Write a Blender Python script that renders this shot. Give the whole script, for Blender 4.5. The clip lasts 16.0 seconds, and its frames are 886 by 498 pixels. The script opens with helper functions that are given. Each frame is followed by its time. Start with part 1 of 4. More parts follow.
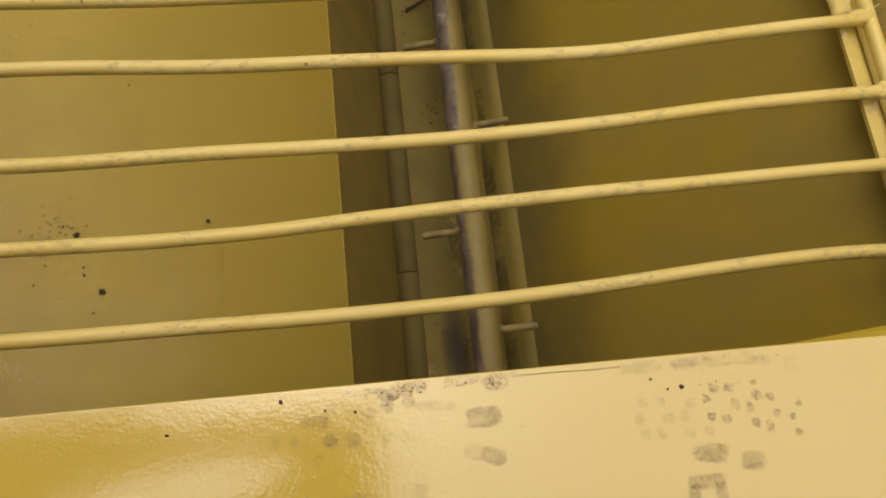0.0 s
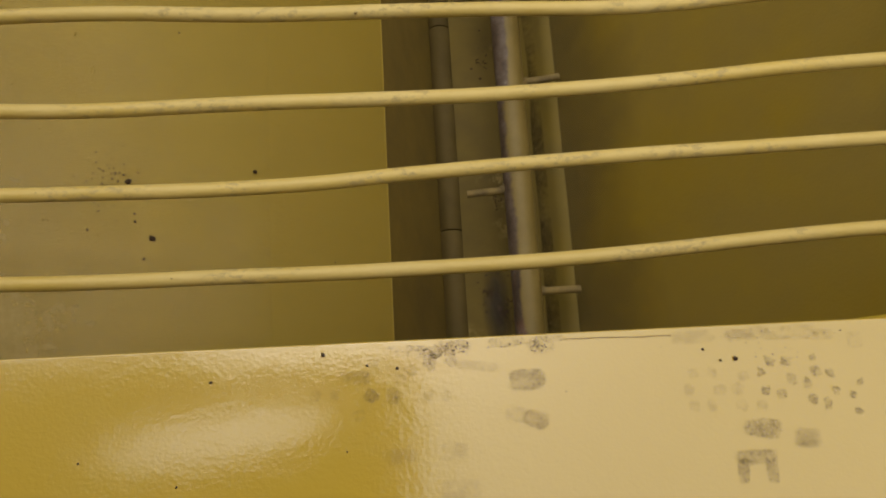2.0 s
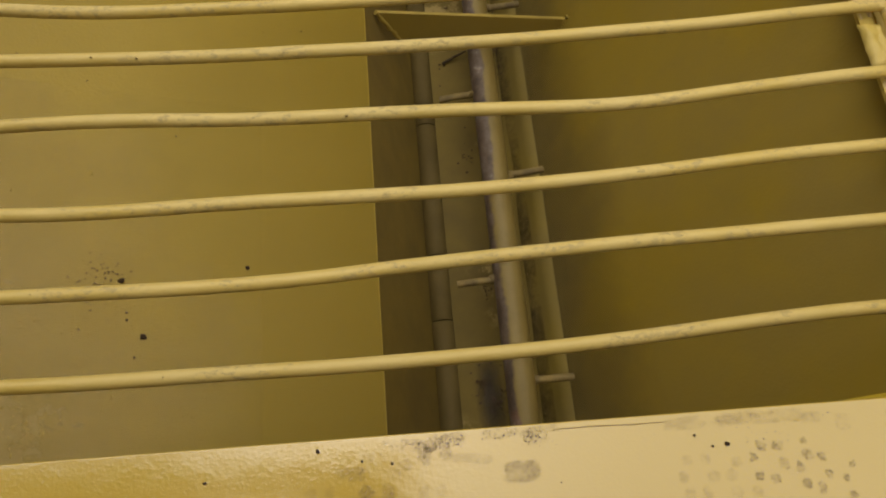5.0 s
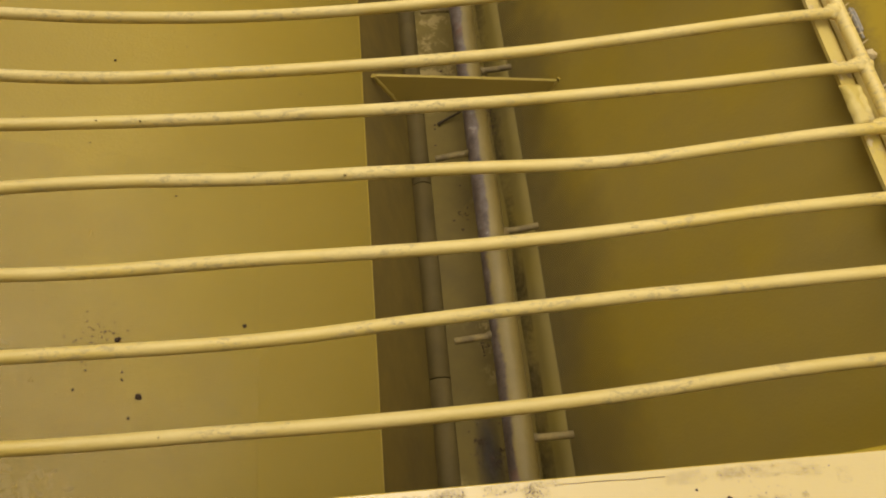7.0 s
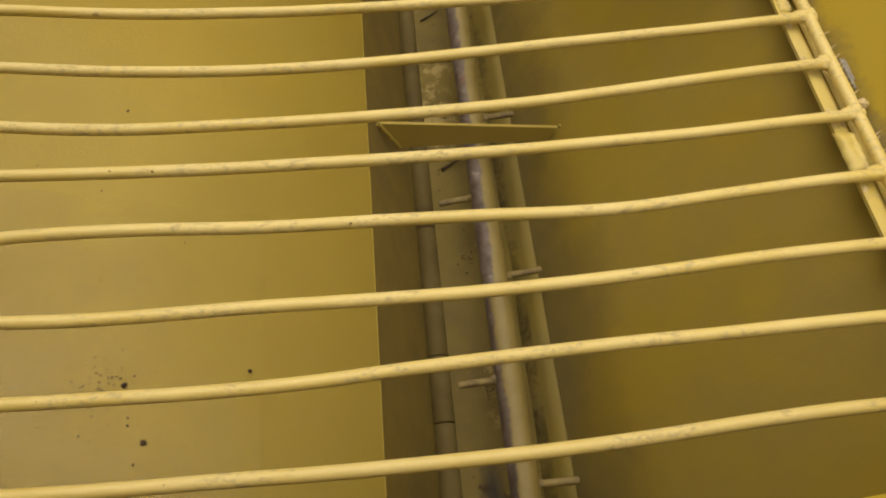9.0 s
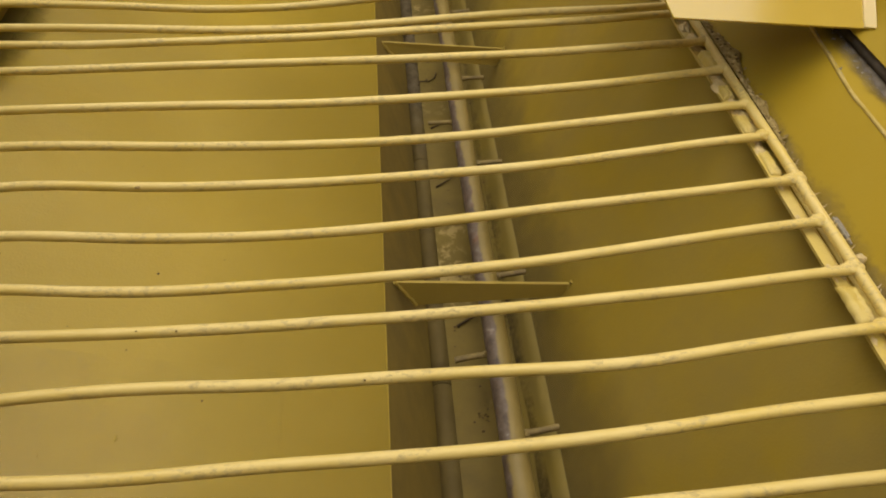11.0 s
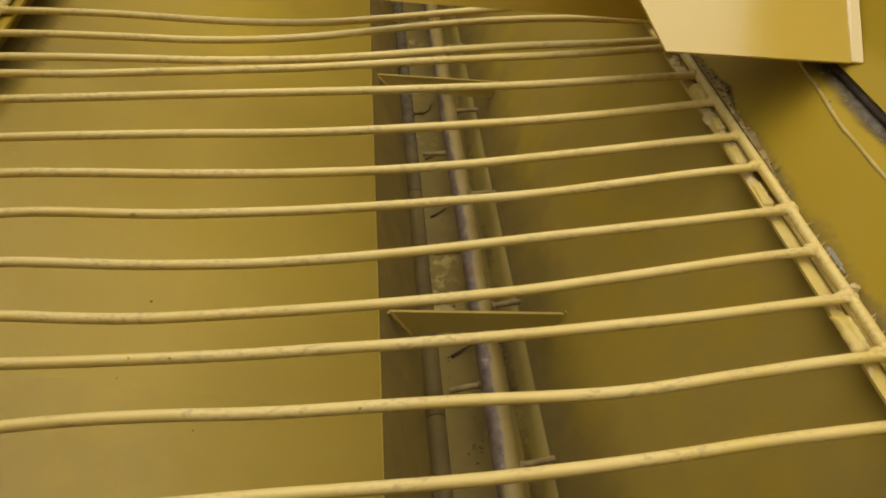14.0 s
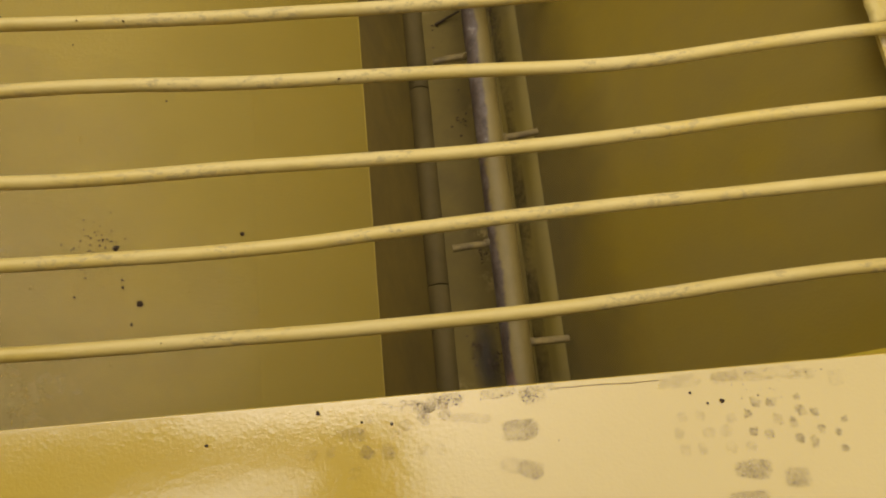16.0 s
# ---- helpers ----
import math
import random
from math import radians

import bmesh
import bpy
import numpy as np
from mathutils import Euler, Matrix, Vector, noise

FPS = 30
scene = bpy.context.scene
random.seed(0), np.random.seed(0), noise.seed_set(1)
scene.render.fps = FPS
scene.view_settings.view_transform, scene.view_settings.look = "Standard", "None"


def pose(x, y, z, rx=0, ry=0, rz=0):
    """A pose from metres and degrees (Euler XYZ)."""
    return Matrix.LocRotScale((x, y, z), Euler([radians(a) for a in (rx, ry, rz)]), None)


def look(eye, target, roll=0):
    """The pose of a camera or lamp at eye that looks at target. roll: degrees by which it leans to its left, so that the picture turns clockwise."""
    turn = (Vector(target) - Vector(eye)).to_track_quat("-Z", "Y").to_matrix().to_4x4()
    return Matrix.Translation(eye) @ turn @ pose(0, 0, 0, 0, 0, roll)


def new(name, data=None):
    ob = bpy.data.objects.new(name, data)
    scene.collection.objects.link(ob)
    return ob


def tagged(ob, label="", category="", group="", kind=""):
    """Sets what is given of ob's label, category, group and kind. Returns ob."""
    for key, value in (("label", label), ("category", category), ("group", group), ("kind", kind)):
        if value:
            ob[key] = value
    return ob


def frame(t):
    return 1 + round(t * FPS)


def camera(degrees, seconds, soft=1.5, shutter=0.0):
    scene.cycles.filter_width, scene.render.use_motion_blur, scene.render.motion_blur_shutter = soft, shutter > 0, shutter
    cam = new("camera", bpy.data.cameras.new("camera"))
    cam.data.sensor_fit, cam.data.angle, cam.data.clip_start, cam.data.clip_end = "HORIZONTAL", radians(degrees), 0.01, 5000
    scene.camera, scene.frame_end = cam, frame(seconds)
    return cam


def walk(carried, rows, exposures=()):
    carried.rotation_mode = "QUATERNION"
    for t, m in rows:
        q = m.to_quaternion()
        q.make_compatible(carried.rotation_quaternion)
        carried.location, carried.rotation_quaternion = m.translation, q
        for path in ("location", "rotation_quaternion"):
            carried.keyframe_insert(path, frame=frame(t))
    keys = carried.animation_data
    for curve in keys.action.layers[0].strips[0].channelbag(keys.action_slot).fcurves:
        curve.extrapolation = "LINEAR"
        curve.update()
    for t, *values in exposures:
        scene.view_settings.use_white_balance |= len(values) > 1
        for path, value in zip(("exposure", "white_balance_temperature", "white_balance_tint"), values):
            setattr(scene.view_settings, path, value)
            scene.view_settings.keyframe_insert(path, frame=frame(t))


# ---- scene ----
cam = camera(66.61, 16.0, soft=1.95)
PATH = [
    (0.0, pose(0.1502, -0.3110, 0.3985, 16.057, -5.135, -6.735)),
    (0.5, pose(0.1490, -0.3099, 0.3938, 12.055, -2.091, -5.255)),
    (1.0, pose(0.1494, -0.3090, 0.3916, 10.538, -3.415, -4.161)),
    (1.5, pose(0.1492, -0.3094, 0.3922, 11.775, -3.055, -3.801)),
    (2.0, pose(0.1492, -0.3099, 0.3929, 12.357, -2.151, -3.881)),
    (2.5, pose(0.1492, -0.3099, 0.3927, 12.435, -1.374, -4.052)),
    (3.0, pose(0.1491, -0.3101, 0.3929, 12.763, -0.974, -4.155)),
    (3.5, pose(0.1489, -0.3100, 0.3929, 12.481, -0.998, -4.335)),
    (4.0, pose(0.1493, -0.3096, 0.3918, 12.232, -1.694, -4.808)),
    (4.5, pose(0.1490, -0.3101, 0.3963, 16.066, -2.353, -5.167)),
    (7.0, pose(0.1473, -0.3123, 0.4029, 24.892, -2.707, -5.957)),
    (7.5, pose(0.1454, -0.3133, 0.4029, 26.413, -2.807, -5.996)),
    (8.0, pose(0.1478, -0.3120, 0.4057, 27.301, -2.574, -5.951)),
    (10.5, pose(0.1466, -0.3165, 0.4213, 35.997, -1.503, -6.002)),
    (11.0, pose(0.1515, -0.3216, 0.4258, 41.547, -0.640, -5.461)),
    (11.5, pose(0.1504, -0.3247, 0.4310, 46.231, -0.536, -5.549)),
    (12.0, pose(0.1481, -0.3289, 0.4336, 50.592, -0.594, -5.865)),
    (12.5, pose(0.1478, -0.3293, 0.4350, 53.765, -0.887, -5.786)),
    (13.0, pose(0.1495, -0.3316, 0.4323, 52.949, -1.042, -5.666)),
    (13.5, pose(0.1478, -0.3269, 0.4307, 49.131, -1.188, -5.793)),
    (14.0, pose(0.1480, -0.3243, 0.4231, 44.307, -1.292, -5.736)),
    (14.5, pose(0.1478, -0.3162, 0.4159, 35.093, -1.441, -5.877)),
    (15.0, pose(0.1449, -0.3138, 0.4047, 26.377, -1.798, -5.988)),
    (15.5, pose(0.1480, -0.3114, 0.3960, 17.856, -2.102, -5.921)),
    (16.0, pose(0.1481, -0.3110, 0.3987, 17.072, -2.771, -6.147)),
]
EXPOSURES = [(0.0, 0.03, 6850, 9), (0.5, -0.05, 6850, 9), (1.0, -0.2, 6850, 9), (1.5, -0.3, 6850, 9), (4.5, -0.34, 6850, 9), (5.5, -0.14, 6850, 9), (7.0, 0.16, 6850, 9), (8.0, 0.18, 6850, 9), (10.5, 0.17, 6850, 9), (12.5, 0.03, 6850, 9), (14.0, 0.0, 6850, 9), (15.0, -0.03, 6850, 9), (16.0, -0.04, 6850, 9)]
walk(cam, PATH, EXPOSURES)

# ---- world and light ----
world = bpy.data.worlds.new("world")
scene.world = world
world.use_nodes = True
wn = world.node_tree
sky = wn.nodes.new("ShaderNodeTexSky")
sky.sky_type = "NISHITA"
sky.sun_disc = False
sky.sun_elevation = radians(72)
sky.sun_rotation = radians(-13)
sky.air_density = 1.0
sky.dust_density = 4.0
wn.links.new(sky.outputs["Color"], wn.nodes["Background"].inputs["Color"])
wn.nodes["Background"].inputs["Strength"].default_value = 0.09
sun_data = bpy.data.lights.new("sun", "SUN")
sun_data.energy = 3.1
sun_data.angle = radians(100)
sun_data.color = (1.0, 0.95, 0.86)
sun = new("sun", sun_data)
sun.matrix_world = look((-0.36, 0.10, 3.0), (0, 0, 0))


# ---- small builders ----
def part(name, bm, material, parent=None, label=""):
    me = bpy.data.meshes.new(name)
    bmesh.ops.recalc_face_normals(bm, faces=bm.faces)
    bm.to_mesh(me)
    bm.free()
    me.materials.append(material)
    ob = new(name, me)
    if parent is not None:
        ob.parent = parent
    if label:
        tagged(ob, label)
    return ob


def empty(name, x=0, y=0, z=0):
    ob = new(name)
    ob.location = (x, y, z)
    ob.empty_display_size = 0.05
    return ob


def smooth(ob, angle=40):
    ob.data.shade_smooth()
    ob.data.set_sharp_from_angle(angle=radians(angle))
    return ob


def rounded(points, r, steps=4):
    """An open outline with its inner corners rounded."""
    out = [Vector(points[0])]
    for a, b, c in zip(points, points[1:], points[2:]):
        a, b, c = Vector(a), Vector(b), Vector(c)
        d = min(r, (a - b).length * 0.45, (c - b).length * 0.45)
        p, q = b + (a - b).normalized() * d, b + (c - b).normalized() * d
        for i in range(steps + 1):
            s = i / steps
            out.append(p * (1 - s) ** 2 + b * (2 * s * (1 - s)) + q * s * s)
    out.append(Vector(points[-1]))
    return out


def sheet(points, y0, y1, thick, r=0.006, segments=1, bm=None):
    """Folded sheet metal: an outline in x and z, drawn out along y, with thickness on its right-hand side."""
    bm = bm or bmesh.new()
    line = rounded(points, r)
    normals = []
    for i in range(len(line)):
        a, b = line[max(i - 1, 0)], line[min(i + 1, len(line) - 1)]
        d = (b - a).normalized()
        normals.append(Vector((d.y, -d.x)))
    back = [p + n * thick for p, n in zip(line, normals)]
    loop = line + back[::-1]
    rings = []
    for k in range(segments + 1):
        y = y0 + (y1 - y0) * k / segments
        rings.append([bm.verts.new((p.x, y, p.y)) for p in loop])
    n = len(loop)
    for a, b in zip(rings, rings[1:]):
        for i in range(n):
            bm.faces.new((a[i], a[(i + 1) % n], b[(i + 1) % n], b[i]))
    m = len(line)
    for ring in (rings[0], rings[-1]):
        for i in range(m - 1):
            bm.faces.new((ring[i], ring[i + 1], ring[n - 2 - i], ring[n - 1 - i]))
    return bm


def sweep(path, radius, sides=12, bm=None, cap=True):
    """A round bar along a path; radius is a number or a function of the share of the way."""
    bm = bm or bmesh.new()
    path = [Vector(p) for p in path]
    rings = []
    up = Vector((0, 0, 1))
    for i, p in enumerate(path):
        d = (path[min(i + 1, len(path) - 1)] - path[max(i - 1, 0)]).normalized()
        ref = up if abs(d.z) < 0.9 else Vector((1, 0, 0))
        u = d.cross(ref).normalized()
        v = u.cross(d).normalized()
        r = radius(i / (len(path) - 1)) if callable(radius) else radius
        rings.append([bm.verts.new(p + (u * math.cos(a) + v * math.sin(a)) * r)
                      for a in (2 * math.pi * k / sides for k in range(sides))])
    for a, b in zip(rings, rings[1:]):
        for k in range(sides):
            bm.faces.new((a[k], a[(k + 1) % sides], b[(k + 1) % sides], b[k]))
    if cap:
        bm.faces.new(rings[0])
        bm.faces.new(rings[-1][::-1])
    return bm


def prism(outline, direction, bm=None):
    """A flat outline of points in space, given depth along a direction."""
    bm = bm or bmesh.new()
    d = Vector(direction)
    a = [bm.verts.new(Vector(p)) for p in outline]
    b = [bm.verts.new(Vector(p) + d) for p in outline]
    n = len(a)
    bm.faces.new(a)
    bm.faces.new(b[::-1])
    for i in range(n):
        bm.faces.new((a[i], b[i], b[(i + 1) % n], a[(i + 1) % n]))
    return bm


def soften(bm, width, segments=2):
    bmesh.ops.recalc_face_normals(bm, faces=bm.faces)
    edges = [e for e in bm.edges if len(e.link_faces) == 2 and e.calc_face_angle(0) > 0.5]
    bmesh.ops.bevel(bm, geom=edges, offset=width, segments=segments, affect="EDGES", profile=0.6)
    return bm


def lump(bm, at, size, seed, squash=0.6, detail=2):
    """An uneven clod or weld bead."""
    made = bmesh.ops.create_icosphere(bm, subdivisions=detail, radius=1.0)["verts"]
    off = Vector((seed * 1.37, seed * 0.71, seed * 2.11))
    sx, sy, sz = size if isinstance(size, tuple) else (size, size, size * squash)
    for v in made:
        k = 1 + 0.38 * noise.noise(v.co * 1.3 + off) + 0.16 * noise.noise(v.co * 3.7 + off)
        v.co = Vector((v.co.x * sx * k, v.co.y * sy * k, v.co.z * sz * k)) + Vector(at)
    return bm


def crumb(bm, at, size, rng, flat=0.6, detail=1):
    """A small angular bit of soil."""
    made = bmesh.ops.create_icosphere(bm, subdivisions=detail, radius=1.0)["verts"]
    sx, sy = rng.uniform(0.7, 1.4), rng.uniform(0.7, 1.2)
    for v in made:
        k = rng.uniform(0.55, 1.15)
        v.co = Vector((v.co.x * size * sx * k, v.co.y * size * sy * k, v.co.z * size * flat * k)) + Vector(at)
    return bm


# ---- materials ----
def nodes_of(name):
    m = bpy.data.materials.new(name)
    m.use_nodes = True
    nt = m.node_tree
    return m, nt, nt.nodes["Principled BSDF"]


def add(nt, kind, **values):
    n = nt.nodes.new(kind)
    for key, value in values.items():
        n.inputs[key.replace("_", " ")].default_value = value
    return n


def coords(nt, scale=(1, 1, 1)):
    tc = nt.nodes.new("ShaderNodeTexCoord")
    mp = nt.nodes.new("ShaderNodeMapping")
    mp.inputs["Scale"].default_value = scale
    nt.links.new(tc.outputs["Object"], mp.inputs["Vector"])
    return mp.outputs["Vector"]


def noise_of(nt, vec, scale, detail=3.0, rough=0.55, distort=0.0):
    n = add(nt, "ShaderNodeTexNoise", Scale=scale, Detail=detail, Roughness=rough, Distortion=distort)
    nt.links.new(vec, n.inputs["Vector"])
    return n.outputs["Fac"]


def ramp(nt, fac, stops):
    r = nt.nodes.new("ShaderNodeValToRGB")
    e = r.color_ramp.elements
    while len(e) < len(stops):
        e.new(0.5)
    for el, (pos, col) in zip(e, stops):
        el.position = pos
        el.color = (*col, 1) if isinstance(col, tuple) else (col, col, col, 1)
    nt.links.new(fac, r.inputs["Fac"])
    return r.outputs["Color"]


def mix(nt, fac, a, b):
    m = nt.nodes.new("ShaderNodeMix")
    m.data_type = "RGBA"
    for socket, value in ((m.inputs[0], fac), (m.inputs[6], a), (m.inputs[7], b)):
        if isinstance(value, (int, float)):
            socket.default_value = value
        elif isinstance(value, tuple):
            socket.default_value = (*value, 1)
        else:
            nt.links.new(value, socket)
    return m.outputs[2]


def maths(nt, op, a, b=0.0, clamp=False):
    m = nt.nodes.new("ShaderNodeMath")
    m.operation = op
    m.use_clamp = clamp
    for socket, value in zip(m.inputs, (a, b)):
        if isinstance(value, (int, float)):
            socket.default_value = value
        else:
            nt.links.new(value, socket)
    return m.outputs[0]


def bumps(nt, bsdf, layers):
    last = None
    for height, strength, distance in layers:
        b = add(nt, "ShaderNodeBump", Strength=strength, Distance=distance)
        nt.links.new(height, b.inputs["Height"])
        if last is not None:
            nt.links.new(last, b.inputs["Normal"])
        last = b.outputs["Normal"]
    nt.links.new(last, bsdf.inputs["Normal"])


PAINT = (0.47, 0.345, 0.050)
PAINT_DEEP = (0.43, 0.305, 0.036)


def paint(name, rough=0.32, dust=0.25, least=0.0, base=PAINT, deep=PAINT_DEEP, wear=0.0, wear_scale=60.0, stretch=(1, 1, 1), peel=0.12, spec=0.6, dust_col=(0.56, 0.46, 0.19), fine=1.0):
    """Yellow machine enamel: uneven colour, dust film, orange peel, worn or scuffed places."""
    m, nt, b = nodes_of(name)
    v = coords(nt)
    vs = coords(nt, stretch)
    tone = ramp(nt, noise_of(nt, v, 2.3, 4), [(0.3, deep), (0.7, base)])
    film = ramp(nt, noise_of(nt, v, 9.0, 6, 0.65), [(0.35, least), (0.75, dust)])
    col = mix(nt, film, tone, dust_col)
    rgh = maths(nt, "MULTIPLY_ADD", film, 0.5)
    nt.nodes[-1].inputs[2].default_value = rough
    if wear:
        w1 = noise_of(nt, vs, wear_scale, 5, 0.7)
        w2 = noise_of(nt, vs, wear_scale * 0.13, 2, 0.5)
        w = maths(nt, "MULTIPLY", ramp(nt, w1, [(0.50, 0.0), (0.60, 1.0)]), ramp(nt, w2, [(0.60 - wear * 0.2, 0.0), (0.70 - wear * 0.2, 1.0)]))
        w = maths(nt, "MULTIPLY", w, 0.72)
        col = mix(nt, w, col, (0.42, 0.32, 0.13))
        pits = maths(nt, "MULTIPLY", ramp(nt, noise_of(nt, vs, wear_scale * 3.1, 3, 0.6), [(0.60, 0.0), (0.66, 1.0)]), w)
        col = mix(nt, maths(nt, "MULTIPLY", pits, 0.7), col, (0.16, 0.115, 0.05))
        rgh = maths(nt, "ADD", rgh, maths(nt, "MULTIPLY", w, 0.3))
    nt.links.new(col, b.inputs["Base Color"])
    nt.links.new(rgh, b.inputs["Roughness"])
    b.inputs["Specular IOR Level"].default_value = spec
    bumps(nt, b, [(noise_of(nt, v, 420.0 * fine, 2), peel, 0.0006 / fine), (noise_of(nt, v, 60.0 * fine ** 1.6, 3), peel * 0.8, 0.0012 / fine)])
    return m


M_SHEET = paint("sheet_paint", rough=0.37, dust=0.20, base=(0.405, 0.285, 0.022), deep=(0.368, 0.254, 0.015), peel=0.50, spec=0.33, dust_col=(0.38, 0.295, 0.08))
M_SIDE = paint("side_paint", rough=0.46, dust=0.16, base=(0.355, 0.244, 0.018), deep=(0.32, 0.215, 0.013), peel=0.16, spec=0.12, dust_col=(0.36, 0.27, 0.06))
M_BRACE = paint("brace_paint", rough=0.30, dust=0.22, base=(0.52, 0.355, 0.036), deep=(0.48, 0.325, 0.028), peel=0.05, spec=0.55)
M_DUSTY_SHADED = paint("dusty_shaded_sheet_paint", rough=0.45, dust=0.6, least=0.05, base=(0.325, 0.229, 0.026), deep=(0.292, 0.201, 0.019), peel=0.30, spec=0.24, dust_col=(0.240, 0.180, 0.056))
# dust colour kept dark here to carry the trough's shade as well
M_TROUGH_SHADED = paint("shaded_trough_paint", rough=0.55, dust=0.85, least=0.45, spec=0.2, base=(0.36, 0.26, 0.04), deep=(0.32, 0.225, 0.03), dust_col=(0.15, 0.108, 0.042))
M_ROD = paint("rod_paint", rough=0.38, dust=0.7, least=0.1, base=(0.62, 0.458, 0.098), deep=(0.56, 0.403, 0.072), wear=0.72, wear_scale=250, stretch=(0.5, 1, 1), peel=0.30, spec=0.7, dust_col=(0.70, 0.565, 0.25))
M_RIM = paint("rim_paint", rough=0.10, dust=0.15, peel=0.19, fine=2.0, spec=1.0, base=(0.50, 0.345, 0.042), deep=(0.46, 0.31, 0.032), dust_col=(0.52, 0.39, 0.12))
# floor paint and dust, darkened further for shade at the trough's depth
M_FLOOR_SHADED = paint("shaded_trough_floor_paint", rough=0.6, dust=0.9, least=0.45, wear=0.35, wear_scale=55, spec=0.15, base=(0.30, 0.22, 0.045), deep=(0.26, 0.19, 0.035), dust_col=(0.115, 0.089, 0.040))
# the bead's dusty yellow, lowered to include the shade around it
M_RIDGE_SHADED = paint("shaded_ridge_paint", rough=0.5, dust=0.6, least=0.05, base=(0.245, 0.180, 0.032), deep=(0.21, 0.153, 0.027), spec=0.2, dust_col=(0.15, 0.118, 0.052))
M_PLATE = paint("plate_paint", rough=0.5, dust=0.5, least=0.0, base=(0.43, 0.318, 0.060), deep=(0.39, 0.28, 0.05), spec=0.25, dust_col=(0.30, 0.228, 0.085))
M_PANEL = paint("panel_paint", rough=0.22, dust=0.06, peel=0.05, spec=0.9, base=(0.51, 0.353, 0.045), deep=(0.47, 0.32, 0.034))
for glossy in (M_RIM, M_PANEL):
    shader = glossy.node_tree.nodes["Principled BSDF"]
    shader.inputs["Coat Weight"].default_value = 0.35 if glossy is M_PANEL else 0.55
    shader.inputs["Coat Roughness"].default_value = 0.09
M_LEDGE = paint("ledge_paint", rough=0.45, dust=0.6, base=(0.54, 0.405, 0.085), deep=(0.49, 0.36, 0.062), wear=0.4, wear_scale=90, peel=0.5, dust_col=(0.56, 0.44, 0.18))


def shaft_metal():
    """Enamel rubbed down to brown-grey steel with pale scale where it fits the view."""
    m, nt, b = nodes_of("worn_shaft_steel")
    v = coords(nt)
    sep = nt.nodes.new("ShaderNodeSeparateXYZ")
    nt.links.new(v, sep.inputs[0])
    edge = noise_of(nt, v, 26.0, 4, 0.6)
    far = maths(nt, "MULTIPLY_ADD", sep.outputs[1], 0.13)
    nt.nodes[-1].inputs[2].default_value = -0.010
    far = maths(nt, "MINIMUM", maths(nt, "MAXIMUM", far, -0.0098), 0.0)
    side = maths(nt, "SUBTRACT", far, sep.outputs[0])
    side = maths(nt, "ADD", side, maths(nt, "MULTIPLY", maths(nt, "SUBTRACT", edge, 0.5), 0.016))
    mask = ramp(nt, maths(nt, "MULTIPLY_ADD", side, 40.0), [(0.46, 0.0), (0.58, 1.0)])
    nt.nodes[-2].inputs[2].default_value = 0.5
    steel = ramp(nt, noise_of(nt, v, 55.0, 5, 0.7), [(0.30, (0.055, 0.038, 0.028)), (0.50, (0.122, 0.088, 0.060)), (0.64, (0.168, 0.132, 0.104)), (0.74, (0.36, 0.32, 0.27))])
    rust = ramp(nt, noise_of(nt, v, 14.0, 4, 0.7), [(0.58, 0.0), (0.74, 0.65)])
    steel = mix(nt, rust, steel, (0.20, 0.075, 0.03))
    # yellow darkened to carry the shade down in the trough
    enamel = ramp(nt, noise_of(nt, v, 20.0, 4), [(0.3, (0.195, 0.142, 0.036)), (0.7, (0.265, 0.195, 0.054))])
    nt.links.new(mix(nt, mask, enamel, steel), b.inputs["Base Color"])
    b.inputs["Roughness"].default_value = 0.55
    bumps(nt, b, [(noise_of(nt, v, 190.0, 4, 0.7), 0.5, 0.0012)])
    return m


M_SHAFT = shaft_metal()


def feed_metal():
    """Thin shaft: dull yellow paint near its end, going over into mottled bare steel."""
    m, nt, b = nodes_of("worn_feed_shaft")
    v = coords(nt)
    sep = nt.nodes.new("ShaderNodeSeparateXYZ")
    nt.links.new(v, sep.inputs[0])
    way = maths(nt, "ADD", sep.outputs[1], maths(nt, "MULTIPLY", noise_of(nt, v, 9.0, 4, 0.6), 0.5))
    mask = ramp(nt, maths(nt, "MULTIPLY_ADD", way, 1.0), [(0.45, 0.0), (0.65, 0.7)])
    nt.nodes[-2].inputs[2].default_value = 0.26
    steel = ramp(nt, noise_of(nt, v, 42.0, 5, 0.7), [(0.34, (0.036, 0.029, 0.020)), (0.48, (0.105, 0.083, 0.052)), (0.70, (0.160, 0.135, 0.104))])
    enamel = ramp(nt, noise_of(nt, v, 24.0, 4), [(0.3, (0.100, 0.073, 0.023)), (0.7, (0.145, 0.106, 0.033))])
    nt.links.new(mix(nt, mask, enamel, steel), b.inputs["Base Color"])
    b.inputs["Roughness"].default_value = 0.7
    b.inputs["Specular IOR Level"].default_value = 0.2
    bumps(nt, b, [(noise_of(nt, v, 150.0, 4, 0.7), 0.4, 0.001)])
    return m


M_STRIP = feed_metal()


def plain(name, low, high, scale, rough, bump=0.4, dist=0.001, spec=0.15):
    m, nt, b = nodes_of(name)
    v = coords(nt)
    nt.links.new(ramp(nt, noise_of(nt, v, scale, 5, 0.65), [(0.3, low), (0.7, high)]), b.inputs["Base Color"])
    b.inputs["Roughness"].default_value = rough
    b.inputs["Specular IOR Level"].default_value = spec
    bumps(nt, b, [(noise_of(nt, v, scale * 3, 4), bump, dist)])
    return m


